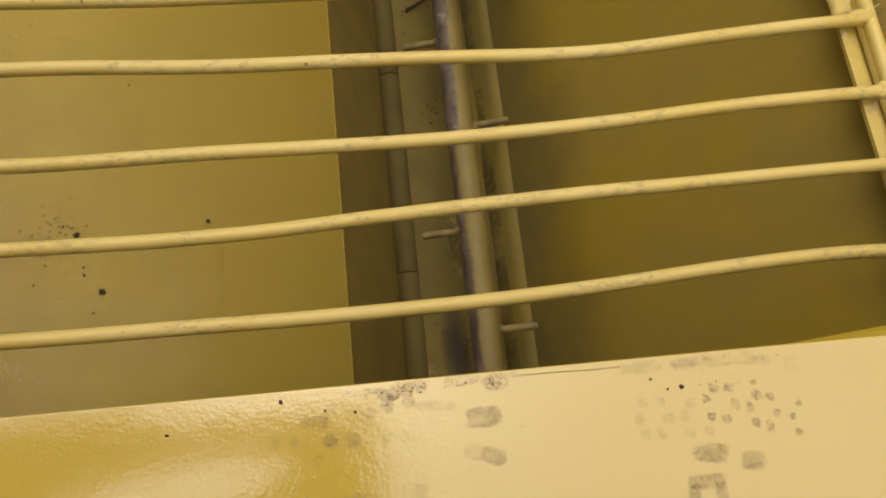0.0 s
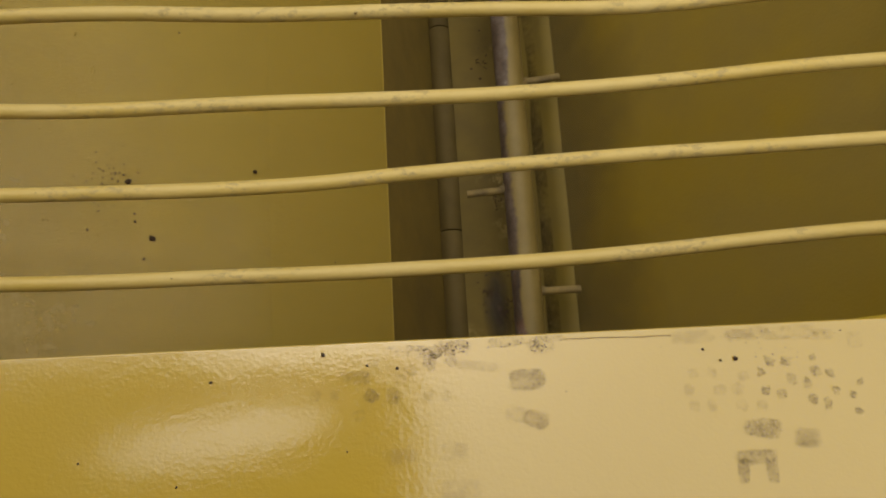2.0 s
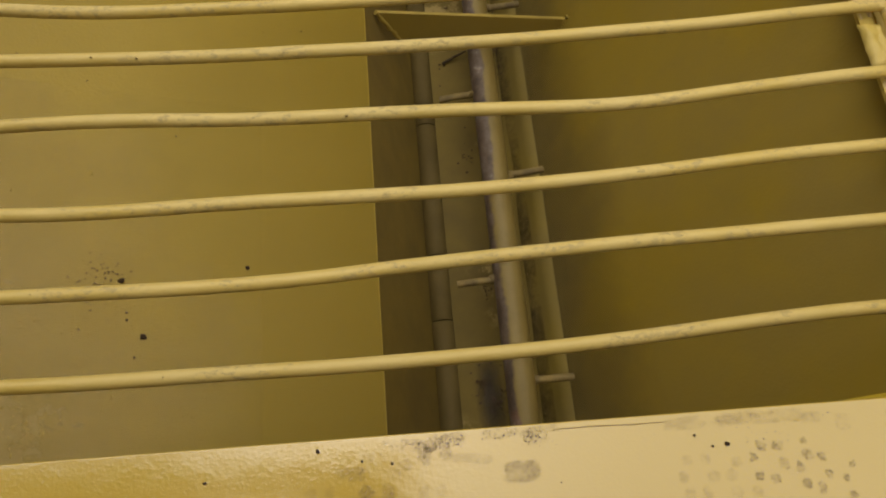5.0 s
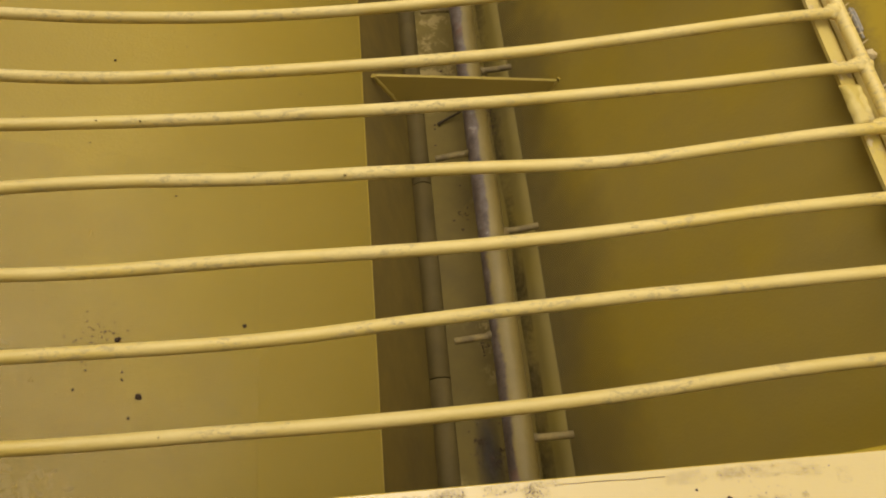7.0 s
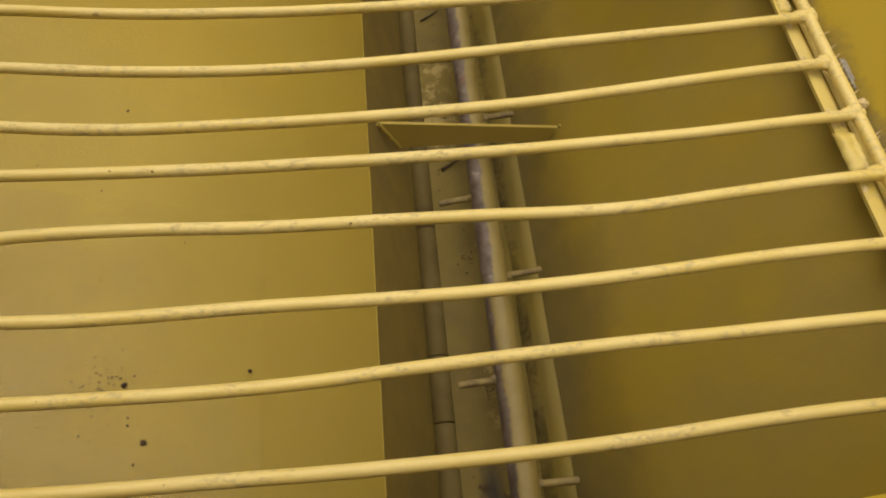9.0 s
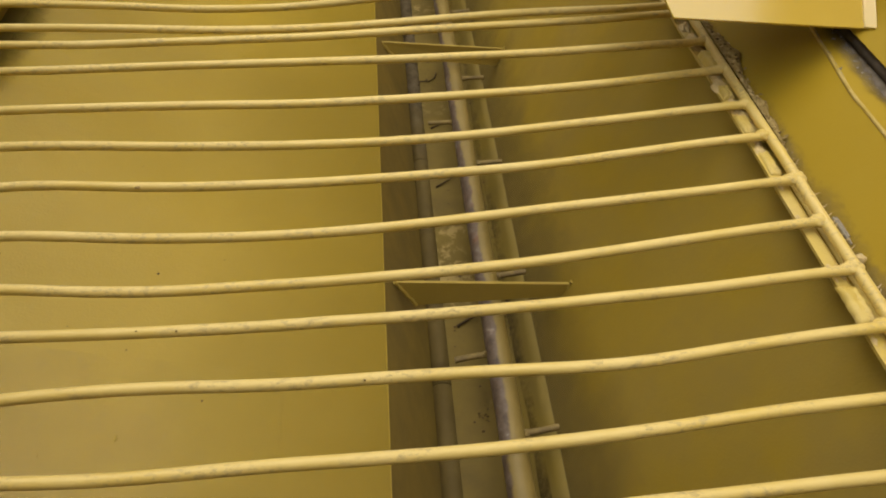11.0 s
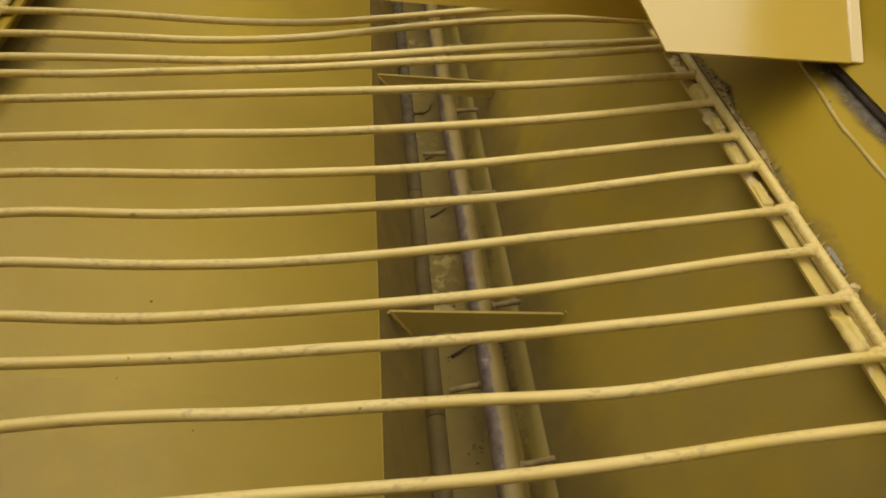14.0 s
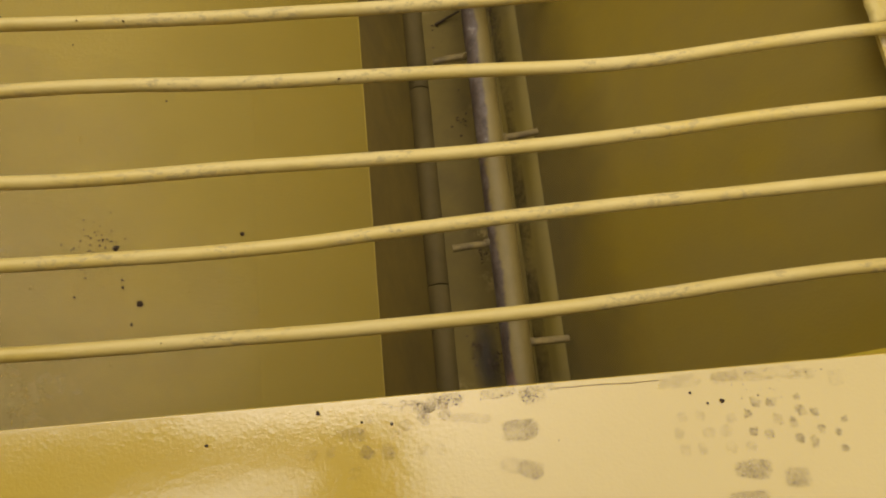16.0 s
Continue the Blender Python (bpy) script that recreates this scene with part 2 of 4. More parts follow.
M_PIN = plain("worn_pin_paint", (0.11, 0.083, 0.045), (0.33, 0.245, 0.085), 35, 0.55)
M_SOIL = plain("dark_soil", (0.022, 0.014, 0.008), (0.085, 0.052, 0.026), 300, 0.9)
M_GRIT_BROWN = plain("brown_grit", (0.045, 0.029, 0.014), (0.13, 0.086, 0.042), 300, 0.9)
M_CHAFF = plain("chaff", (0.12, 0.082, 0.03), (0.46, 0.34, 0.13), 120, 0.85)
M_CLOD = plain("painted_clod", (0.44, 0.33, 0.14), (0.62, 0.49, 0.25), 80, 0.7, 0.8, 0.002)
M_HUSK = plain("dark_husk", (0.05, 0.035, 0.018), (0.22, 0.15, 0.065), 120, 0.85)
M_DEBRIS = plain("seed_debris", (0.14, 0.098, 0.038), (0.40, 0.29, 0.11), 140, 0.85)
M_HEAP = plain("heaped_dirt", (0.19, 0.138, 0.050), (0.52, 0.40, 0.165), 150, 0.9, 1.0, 0.002)
M_TWIG = plain("twig_bark", (0.035, 0.025, 0.015), (0.10, 0.07, 0.04), 150, 0.85)
M_WOOD = plain("grey_wood", (0.17, 0.15, 0.115), (0.38, 0.34, 0.26), 200, 0.8)
M_CRACK = plain("paint_crack", (0.26, 0.175, 0.05), (0.36, 0.25, 0.08), 200, 0.8)
M_GAP_SHADE = plain("gap_shade_dark", (0.026, 0.019, 0.011), (0.078, 0.062, 0.045), 40, 0.9)
M_EDGE = plain("edge_highlight", (0.36, 0.255, 0.034), (0.50, 0.39, 0.15), 45, 0.55, 0.3, 0.0008, 0.3)
M_GROUND = plain("ground_gravel", (0.16, 0.14, 0.11), (0.30, 0.27, 0.22), 12, 0.95, 0.6, 0.01)


def stain(name, colour, amount, scale, cut, least=0.10, even=0.12):
    """A thin, broken film of dirt: only its grains are there, the paint shows between them, and its edge is frayed."""
    m, nt, b = nodes_of(name)
    v = coords(nt)
    grain = ramp(nt, noise_of(nt, v, scale, 4, 0.7), [(cut - 0.09, least), (cut + 0.10, amount)])
    patch = ramp(nt, noise_of(nt, v, scale * 0.15, 4, 0.65), [(0.40, even), (0.58, 1.0)])
    grain = maths(nt, "MULTIPLY", grain, patch)
    tc = nt.nodes.new("ShaderNodeTexCoord")
    sep = nt.nodes.new("ShaderNodeSeparateXYZ")
    nt.links.new(tc.outputs["Generated"], sep.inputs[0])
    total = None
    for k in (0, 1):
        d = maths(nt, "POWER", maths(nt, "ABSOLUTE", maths(nt, "MULTIPLY", maths(nt, "SUBTRACT", sep.outputs[k], 0.5), 2.0)), 4.0)
        total = d if total is None else maths(nt, "ADD", total, d)
    fray = maths(nt, "ADD", total, maths(nt, "MULTIPLY", maths(nt, "SUBTRACT", noise_of(nt, v, scale * 0.4, 4, 0.7), 0.5), 1.6))
    grain = maths(nt, "MULTIPLY", grain, ramp(nt, fray, [(0.30, 1.0), (0.85, 0.0)]))
    nt.links.new(grain, b.inputs["Alpha"])
    b.inputs["Base Color"].default_value = (*colour, 1)
    b.inputs["Roughness"].default_value = 0.8
    return m


M_PRINT = stain("boot_dirt", (0.175, 0.125, 0.074), 0.52, 1500, 0.53, 0.14, 0.40)
M_SMEAR = stain("edge_dirt", (0.15, 0.104, 0.060), 0.64, 1100, 0.55, 0.08, 0.15)


def dust_shade_bank(name, edge, gain, low, high, amount, patchy=16.0, grainy=0.6, soft=0.75, clouds=1.6):
    """Dust or painted shade along a line: dense there, thinning out unevenly."""
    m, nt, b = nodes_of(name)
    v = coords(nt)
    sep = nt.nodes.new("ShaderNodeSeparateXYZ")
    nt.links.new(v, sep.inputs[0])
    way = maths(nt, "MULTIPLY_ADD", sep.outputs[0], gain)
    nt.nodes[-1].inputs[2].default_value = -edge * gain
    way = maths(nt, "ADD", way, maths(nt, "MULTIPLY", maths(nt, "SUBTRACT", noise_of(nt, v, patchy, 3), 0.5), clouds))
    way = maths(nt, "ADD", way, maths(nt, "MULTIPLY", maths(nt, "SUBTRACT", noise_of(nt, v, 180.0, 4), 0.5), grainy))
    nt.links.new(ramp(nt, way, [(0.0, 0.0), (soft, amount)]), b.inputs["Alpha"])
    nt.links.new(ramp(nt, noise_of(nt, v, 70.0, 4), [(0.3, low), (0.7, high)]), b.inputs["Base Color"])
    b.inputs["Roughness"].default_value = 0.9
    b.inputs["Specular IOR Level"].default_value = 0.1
    return m


M_DUST_FILM = dust_shade_bank("grey_dust_film", 0.6065, 75.0, (0.060, 0.046, 0.028), (0.20, 0.175, 0.145), 0.82, 22.0, 0.5, 1.0)
# olive dust that also darkens the sheet for the shade by the trough
M_SLOPE_DUST_SHADE = dust_shade_bank("olive_dust_shade_film", 0.398, -18.0, (0.15, 0.113, 0.038), (0.21, 0.157, 0.050), 0.66, 9.0, 0.10, 1.1, 0.8)
# brown film painting shade over the lower part of the sloping sheet
M_FOOT_SHADE = dust_shade_bank("foot_shade_film", -0.08, 3.0, (0.205, 0.146, 0.022), (0.255, 0.181, 0.028), 0.58, 4.0, 0.10, 1.1, 0.5)
# gutter dirt and the shaft's soft shadow, put into one dark film
M_GUTTER = dust_shade_bank("gutter_dirt_shade", 0.3265, -40.0, (0.045, 0.033, 0.015), (0.10, 0.072, 0.032), 0.74, 20.0, 1.0, 1.1)
# contact shade under the left ledge, painted together with some brown dirt
M_EAVE_SHADE = dust_shade_bank("ledge_shade_dirt", -0.304, -30.0, (0.085, 0.058, 0.018), (0.14, 0.097, 0.030), 0.58, 10.0, 0.4, 1.3)
M_PRINT_PALE = stain("faint_boot_dirt", (0.20, 0.14, 0.08), 0.16, 2200, 0.49)



def tone_patch(name, low, high, amount, radius, squeeze=(1.0, 0.75, 1.0)):
    """A thin film round a middle, thinning out unevenly: painted sheen, or dust with shade."""
    m, nt, b = nodes_of(name)
    v = coords(nt)
    far = nt.nodes.new("ShaderNodeVectorMath")
    far.operation = "LENGTH"
    nt.links.new(coords(nt, squeeze), far.inputs[0])
    way = maths(nt, "MULTIPLY_ADD", far.outputs["Value"], -1.0 / radius)
    nt.nodes[-1].inputs[2].default_value = 1.0
    way = maths(nt, "ADD", way, maths(nt, "MULTIPLY", maths(nt, "SUBTRACT", noise_of(nt, v, 9.0, 4, 0.6), 0.5), 0.9))
    way = maths(nt, "ADD", way, maths(nt, "MULTIPLY", maths(nt, "SUBTRACT", noise_of(nt, v, 160.0, 4, 0.6), 0.5), 0.35))
    nt.links.new(ramp(nt, way, [(0.0, 0.0), (0.85, amount)]), b.inputs["Alpha"])
    nt.links.new(ramp(nt, noise_of(nt, v, 60.0, 4), [(0.3, low), (0.7, high)]), b.inputs["Base Color"])
    b.inputs["Roughness"].default_value = 0.6
    b.inputs["Specular IOR Level"].default_value = 0.3
    bumps(nt, b, [(noise_of(nt, coords(nt, (1.0, 0.45, 1.0)), 300.0, 3), 0.6, 0.0009)])
    return m


# dusty smudge that also paints shade on the near trough floor
M_DARK_DUST_SHADE = tone_patch("dark_dust_shade_film", (0.050, 0.040, 0.026), (0.090, 0.072, 0.050), 0.75, 0.060, (3.4, 0.9, 1.0))
M_SIDE_DUST = dust_shade_bank("side_dust_film", 0.5535, -85.0, (0.13, 0.105, 0.062), (0.22, 0.185, 0.125), 0.55, 20.0, 0.8, 1.3)
# the sheet's sheen, painted on as a pale film
M_PALE_SHEEN = tone_patch("pale_sheen_film", (0.56, 0.43, 0.160), (0.67, 0.525, 0.22), 0.54, 0.25)

# ---- hopper shell ----
# Y0 carries the hopper unseen under the rim plate, to dim its near end
Y0, Y1 = -0.60, 1.80
SKEW = 0.0105  # the trough runs a little askew to the grate
hopper = tagged(empty("hopper"), "yellow painted sheet steel seed hopper with sloping sides, dusty inside", "hopper", kind="structure")


def askew(bm, top=9.0):
    """Turns what lies in the trough a little off the grate's line; above the given height it fades out over 0.15 m."""
    for v in bm.verts:
        v.co.x += SKEW * (v.co.y - 0.1) * min(1.0, max(0.0, (top + 0.15 - v.co.z) / 0.15))
    return bm


for name, line, paint_used in (("left_sheet", [(-0.352, -0.050), (0.1352, -0.2247)], M_SHEET), ("trough_side", [(0.1357, -0.2282), (0.1918, -0.4000)], M_TROUGH_SHADED)):
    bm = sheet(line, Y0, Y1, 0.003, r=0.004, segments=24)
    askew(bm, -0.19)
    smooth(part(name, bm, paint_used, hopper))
smooth(part("trough_floor", askew(sheet([(0.2172, -0.396), (0.330, -0.396)], Y0, Y1, 0.003, segments=8)), M_FLOOR_SHADED, hopper))
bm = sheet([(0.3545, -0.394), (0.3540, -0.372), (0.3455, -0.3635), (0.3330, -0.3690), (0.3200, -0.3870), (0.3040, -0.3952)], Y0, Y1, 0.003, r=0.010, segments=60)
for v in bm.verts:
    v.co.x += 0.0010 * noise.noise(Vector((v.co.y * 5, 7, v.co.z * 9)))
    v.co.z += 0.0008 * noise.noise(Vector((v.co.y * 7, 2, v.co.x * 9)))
smooth(part("trough_bead", askew(bm), M_RIDGE_SHADED, hopper, "rounded dusty yellow bead along the trough edge"), 60)
smooth(part("trough_base", askew(sheet([(0.186, -0.4215), (0.348, -0.4215)], Y0, Y1, 0.003)), M_TROUGH_SHADED, hopper))
smooth(part("right_sheet", askew(sheet([(0.334, -0.3756), (0.532, -0.0135)], Y0, Y1, 0.003, segments=24), -0.20), M_DUSTY_SHADED, hopper))
smooth(part("right_ledge", sheet([(0.5135, -0.0080), (0.5262, -0.0085), (0.5290, -0.0140), (0.5470, -0.0150)], Y0, Y1, 0.003, r=0.002, segments=40), M_LEDGE, hopper, "ledge caked with painted-over dirt"))
smooth(part("left_ledge", sheet([(-0.357, -0.0065), (-0.317, -0.0065)], Y0, Y1, 0.004, segments=8), M_SHEET, hopper))


def fold_x(y):
    """The fold of the right-hand side runs straight, then bends outwards under the corner panel."""
    return 0.5925 + 0.132 * min(max(y - 0.168, 0), 0.19)


bm = sheet([(0.5425, -0.012), (0.5925, 0.050), (0.646, 0.0607)], Y0, Y1, 0.003, r=0.0035, segments=70)
for v in bm.verts:
    if v.co.z > 0.0:
        v.co.x += (fold_x(v.co.y) - 0.5925) * min(1, (v.co.z + 0.010) / 0.055) * (1 if v.co.x < 0.605 else max(0, (0.646 - v.co.x) / 0.041))
smooth(part("right_side", bm, M_SIDE, hopper))
smooth(part("right_upper_side", sheet([(0.6225, 0.0690), (0.6425, 0.0880), (0.738, 0.290), (0.752, 0.45)], Y0, Y1, 0.003, r=0.01, segments=8), M_SIDE, hopper))
# darker paint than the left sheet, for the shade on this face
smooth(part("left_side", sheet([(-0.412, 0.33), (-0.395, 0.130), (-0.358, -0.002), (-0.350, -0.056)], Y0, Y1, 0.003, segments=8), M_DUSTY_SHADED, hopper))
bm = prism([(-0.66, Y1, -0.43), (0.76, Y1, -0.43), (0.76, Y1, 0.70), (-0.66, Y1, 0.70)], (0, 0.004, 0))
part("end_panel", bm, M_SHEET, hopper)
bm = prism([(-0.66, Y0, -0.43), (0.76, Y0, -0.43), (0.76, Y0, -0.002), (-0.66, Y0, -0.002)], (0, -0.004, 0))
part("end_panel", bm, M_SHEET, hopper)
# dark round strip put where the gap under the upper side is only shade
gap_shade = sweep([(0.6280, Y0 + 0.01 + 0.02 * i, 0.0612 + 0.0012 * noise.noise(Vector((i * 0.3, 0, 0)))) for i in range(118)], 0.0060, 12)
smooth(part("gap_shade", gap_shade, M_GAP_SHADE, hopper, "dark strip standing in for the shade of the gap above the rim"))

# pale strip painting the highlight that runs along the fold
edge = sweep([(fold_x(Y0 + 0.01 + 0.014 * i) + 0.0007 * noise.noise(Vector((i * 0.35, 1, 0))), Y0 + 0.01 + 0.014 * i, 0.0490 + 0.0004 * noise.noise(Vector((i * 0.5, 4, 0)))) for i in range(169)], lambda s: 0.0019 + 0.0008 * noise.noise(Vector((s * 60, 0, 2))), 12)
smooth(part("edge_highlight", edge, M_EDGE, hopper, "pale strip painting the highlight along the fold"))
bm = bmesh.new()
rows = []
for i in range(61):
    y = -0.15 + 0.015 * i
    rows.append([bm.verts.new((max(x, fold_x(y) + 0.002), y, 0.0500 + (max(x, fold_x(y) + 0.002) - 0.5925) * 0.2 + 0.0006)) for x in (0.5960, 0.6020, 0.6080, 0.6150, 0.6220, 0.6300)])
for p, q in zip(rows, rows[1:]):
    for k in range(5):
        bm.faces.new((p[k], p[k + 1], q[k + 1], q[k]))
part("dust_tone_film", bm, M_DUST_FILM, hopper, "grey-brown dust lying along the gap")

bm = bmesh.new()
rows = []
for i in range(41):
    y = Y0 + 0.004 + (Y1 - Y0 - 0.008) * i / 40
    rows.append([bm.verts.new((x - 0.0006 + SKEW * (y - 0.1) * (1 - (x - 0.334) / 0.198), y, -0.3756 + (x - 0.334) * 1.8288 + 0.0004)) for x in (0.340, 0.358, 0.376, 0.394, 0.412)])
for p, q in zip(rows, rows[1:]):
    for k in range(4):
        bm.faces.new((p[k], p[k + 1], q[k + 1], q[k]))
part("dust_tone_film", bm, M_SLOPE_DUST_SHADE, hopper, "olive dust and painted shade on the sheet beside the bead")

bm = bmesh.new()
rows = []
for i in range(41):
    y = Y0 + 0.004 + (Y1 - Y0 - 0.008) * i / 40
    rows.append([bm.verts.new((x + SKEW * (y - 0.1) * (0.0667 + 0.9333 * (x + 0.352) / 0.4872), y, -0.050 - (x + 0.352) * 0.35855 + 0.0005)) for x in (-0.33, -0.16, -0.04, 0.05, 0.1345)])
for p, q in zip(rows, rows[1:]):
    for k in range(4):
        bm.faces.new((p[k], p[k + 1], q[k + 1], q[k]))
part("dust_tone_film", bm, M_FOOT_SHADE, hopper, "thin brown film painting shade on the lower part of the sloping sheet")
bm = bmesh.new()
rows = []
for i in range(41):
    y = Y0 + 0.004 + (Y1 - Y0 - 0.008) * i / 40
    rows.append([bm.verts.new((x, y, -0.050 - (x + 0.352) * 0.35855 + 0.0008)) for x in (-0.350, -0.325, -0.300, -0.270, -0.200)])
for p, q in zip(rows, rows[1:]):
    for k in range(4):
        bm.faces.new((p[k], p[k + 1], q[k + 1], q[k]))
part("dirt_shade_film", bm, M_EAVE_SHADE, hopper, "dark brown contact shade painted along the ledge, with some dirt")
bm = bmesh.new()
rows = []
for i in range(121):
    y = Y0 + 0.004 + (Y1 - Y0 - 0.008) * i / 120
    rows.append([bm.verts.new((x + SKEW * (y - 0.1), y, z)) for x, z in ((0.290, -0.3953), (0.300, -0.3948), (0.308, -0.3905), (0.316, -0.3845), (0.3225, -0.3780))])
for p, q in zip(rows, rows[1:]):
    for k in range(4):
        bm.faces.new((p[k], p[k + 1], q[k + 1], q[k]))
part("dirt_shade_film", bm, M_GUTTER, hopper, "dark dirt and painted shade in the gutter beside the shaft")

bm = bmesh.new()
rows = [[bm.verts.new((x, y, -x * 0.35855)) for x in (-0.12, -0.06, 0.0, 0.08, 0.16, 0.24)] for y in (-0.2, -0.1, 0.0, 0.1, 0.2, 0.3)]
for p, q in zip(rows, rows[1:]):
    for k in range(5):
        bm.faces.new((p[k], p[k + 1], q[k + 1], q[k]))
ob = part("dust_tone_film", bm, M_PALE_SHEEN, hopper, "pale film painting the sheen on the sloping sheet")
ob.location = (-0.21, -0.24, -0.050 - (-0.21 + 0.352) * 0.35855 + 0.0011)

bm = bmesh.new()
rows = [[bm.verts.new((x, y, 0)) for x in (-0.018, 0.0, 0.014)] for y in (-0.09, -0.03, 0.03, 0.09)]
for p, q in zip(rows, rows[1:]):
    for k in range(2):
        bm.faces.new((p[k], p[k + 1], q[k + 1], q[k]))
ob = part("dirt_shade_film", bm, M_DARK_DUST_SHADE, hopper, "dark grey dust and painted shade on the trough floor")
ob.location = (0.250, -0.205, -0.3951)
bm = bmesh.new()
rows = [[bm.verts.new((x - 0.0004, 0.012 * i - 0.10, -0.012 + (x - 0.5425) * 1.24 + 0.0003)) for x in (0.5440, 0.5470, 0.5500, 0.5540, 0.5580)] for i in range(60)]
for p, q in zip(rows, rows[1:]):
    for k in range(4):
        bm.faces.new((p[k], p[k + 1], q[k + 1], q[k]))
part("dust_tone_film", bm, M_SIDE_DUST, hopper, "grey-brown dust along the foot of the hopper side")

for k, (x, y) in enumerate(((-0.1065, -0.0245), (-0.1520, 0.2400))):
    bm = lump(bmesh.new(), (x, y, -0.0502 - (x + 0.352) * 0.3586), (0.0024, 0.0034, 0.0005), k + 0.4, detail=2)
    smooth(part("paint_blister", bm, M_SHEET, hopper), 80)

# ---- rim plate beside the camera ----
rim = tagged(empty("rim_plate", 0.15, -0.40, 0.197), "glossy yellow painted rim plate with boot marks and specks", "rim plate", kind="structure")
bm = bmesh.new()
line = rounded([(-0.2942, 0.150), (-0.2942, 0.197), (-0.3462, 0.197), (-0.6060, -0.0025)], 0.0006, 5)
loop = line + [p + Vector((-0.004, -0.004)) for p in line[::-1]]
rings = []
for k in range(41):
    x = -0.70 + 1.50 * k / 40
    rings.append([bm.verts.new((x - 0.15, p.x + 0.40 - 0.0172 * (x - 0.175), p.y - 0.197)) for p in loop])
n = len(loop)
for a, b in zip(rings, rings[1:]):
    for i in range(n):
        bm.faces.new((a[i], a[(i + 1) % n], b[(i + 1) % n], b[i]))
smooth(part("plate", bm, M_RIM, rim))

# ---- grate ----
grate = tagged(empty("grate"), "yellow painted steel rod grate over the hopper, bars bent and scuffed", "grate")
XL, XR = -0.333, 0.531
ROD_R = 0.0046
CENTRES = (-0.20, -0.06, 0.07, 0.19, 0.31, 0.43)


CHIPS = ((-0.0671, -0.1781, 0.0013), (-0.0454, -0.0122, 0.0012), (0.0122, -0.2339, 0.0010), (-0.0761, 0.1475, 0.0034), (-0.0154, -0.0148, 0.0011), (0.1244, -0.0693, 0.0014))


def rod(left, right, *bends):
    """A cross bar from rail to rail; bends in millimetres at fixed stations."""
    def y_at(x):
        u = (x - XL) / (XR - XL)
        return left + (right - left) * u + 0.001 * sum(b * math.exp(-((x - c) / 0.11) ** 2) for b, c in zip(bends, CENTRES))
    xs = [XL + (XR - XL) * i / 48 for i in range(49)]
    path = []
    for x in xs:
        z = 0.0006 * noise.noise(Vector((x * 5, left * 9, 0)))
        path.append((x, y_at(x) + 0.0005 * noise.noise(Vector((x * 14, left * 30, 4))), z))
    bm = sweep(path, ROD_R, 12)
    for x in (XL + 0.004, XR - 0.004):
        lump(bm, (x, y_at(x) + 0.0008, 0.0004), (0.0090, 0.0066, 0.0052), left * 50 + x * 7, detail=3)
    return smooth(part("bar", bm, M_ROD, grate), 60)


rod(-0.2271, -0.2324, 3.8, -3.2, -3.0, -4.3, -1.8, 4.8)
rod(-0.1794, -0.1682, 4.5, -1.8, -5.5, -0.8, -0.4, -0.1)
rod(-0.1255, -0.1143, 7.4, -3.9, -2.7, -6.3, -4.9, 0.7)
rod(-0.0697, -0.0538, 1.9, 5.9, -3.7, -2.7, -10.1, -2.7)
rod(-0.0157, 0.0044, 7.5, -1.2, -5.2, -6.1, -5.8, -4.5)
rod(0.0220, 0.0592, 15.2, -5.2, -8.5, -10.0, -8.7, -2.5)
rod(0.0816, 0.1140, 14.1, -4.4, -11.8, -10.0, -5.8, -4.5)
rod(0.1456, 0.1782, 12.8, -4.8, -11.3, -10.9, -11.5, -3.5)
rod(0.2193, 0.2322, 0.8, -11.2, -16.8, -18.0, -13.5, -6.7)
rod(0.2834, 0.2977, -5.0, -9.2, -16.6, -15.3, -14.6, -10.3)
rod(0.3532, 0.3524, -3.2, -3.6, -6.1, -7.0, -7.0, -4.0)
rod(0.4125, 0.4192, -12.4, -12.1, -14.1, -9.4, -7.1, -6.9)
rod(0.4470, 0.4366, -5.8, -17.2, -19.0, -12.0, -3.1, -5.2)
rod(0.5036, 0.4763, -6.6, -19.8, -17.1, 0.6, 11.2, 14.1)
rod(0.5634, 0.5074, -4.5, -18.3, -24.5, -8.7, 5.7, 19.8)
rod(0.6240, 0.5540, -5.4, -11.3, -8.3, 4.0, 1.8, 0)
rod(0.6820, 0.6090, -5.7, -14.7, -9, -6, 0, 0)
rod(0.7430, 0.6990, -4, -9, -8, -4, 2, 4)
rod(0.8040, 0.8110, -4, -8, -14, -4, -9.8, 6)
rod(0.8650, 0.8720, -5, -12, -16, -8, -5, 3)
rod(0.9260, 0.9070, -7.4, -8.4, -8.2, -4.4, 3.4, 7.5)
rod(0.9940, 0.9600, -12.4, -14.9, -10.7, -5.6, 3.8, 11.2)
rod(1.0500, 1.0190, -8.3, -15.6, -10.3, -9.4, 3.9, 12.1)
rod(1.1080, 1.0690, -13.0, -15.1, -13.4, -10.8, 3.0, 14.3)
rod(1.1760, 1.1200, -17.5, -16.8, -26.8, -7.9, 1.0, 18.3)
rod(1.2060, 1.1830, -2.9, -5.7, -4.6, 4.2, 1.0, 0)
for i in range(8):
    rod(1.262 + 0.057 * i, 1.245 + 0.057 * i, -3, -6, -7 + i % 3, -4, 2, 3)
rod(-0.2900, -0.2860, 0, 0, 1, 0, -1, 0)
for x in (XL, XR):
    path = [(x + 0.0012 * noise.noise(Vector((i * 0.21, x * 9, 0))), Y0 + 0.012 + (Y1 - Y0 - 0.03) * i / 90, 0.0004) for i in range(91)]
    smooth(part("side_rail", sweep(path, 0.0052, 12), M_ROD, grate), 60)

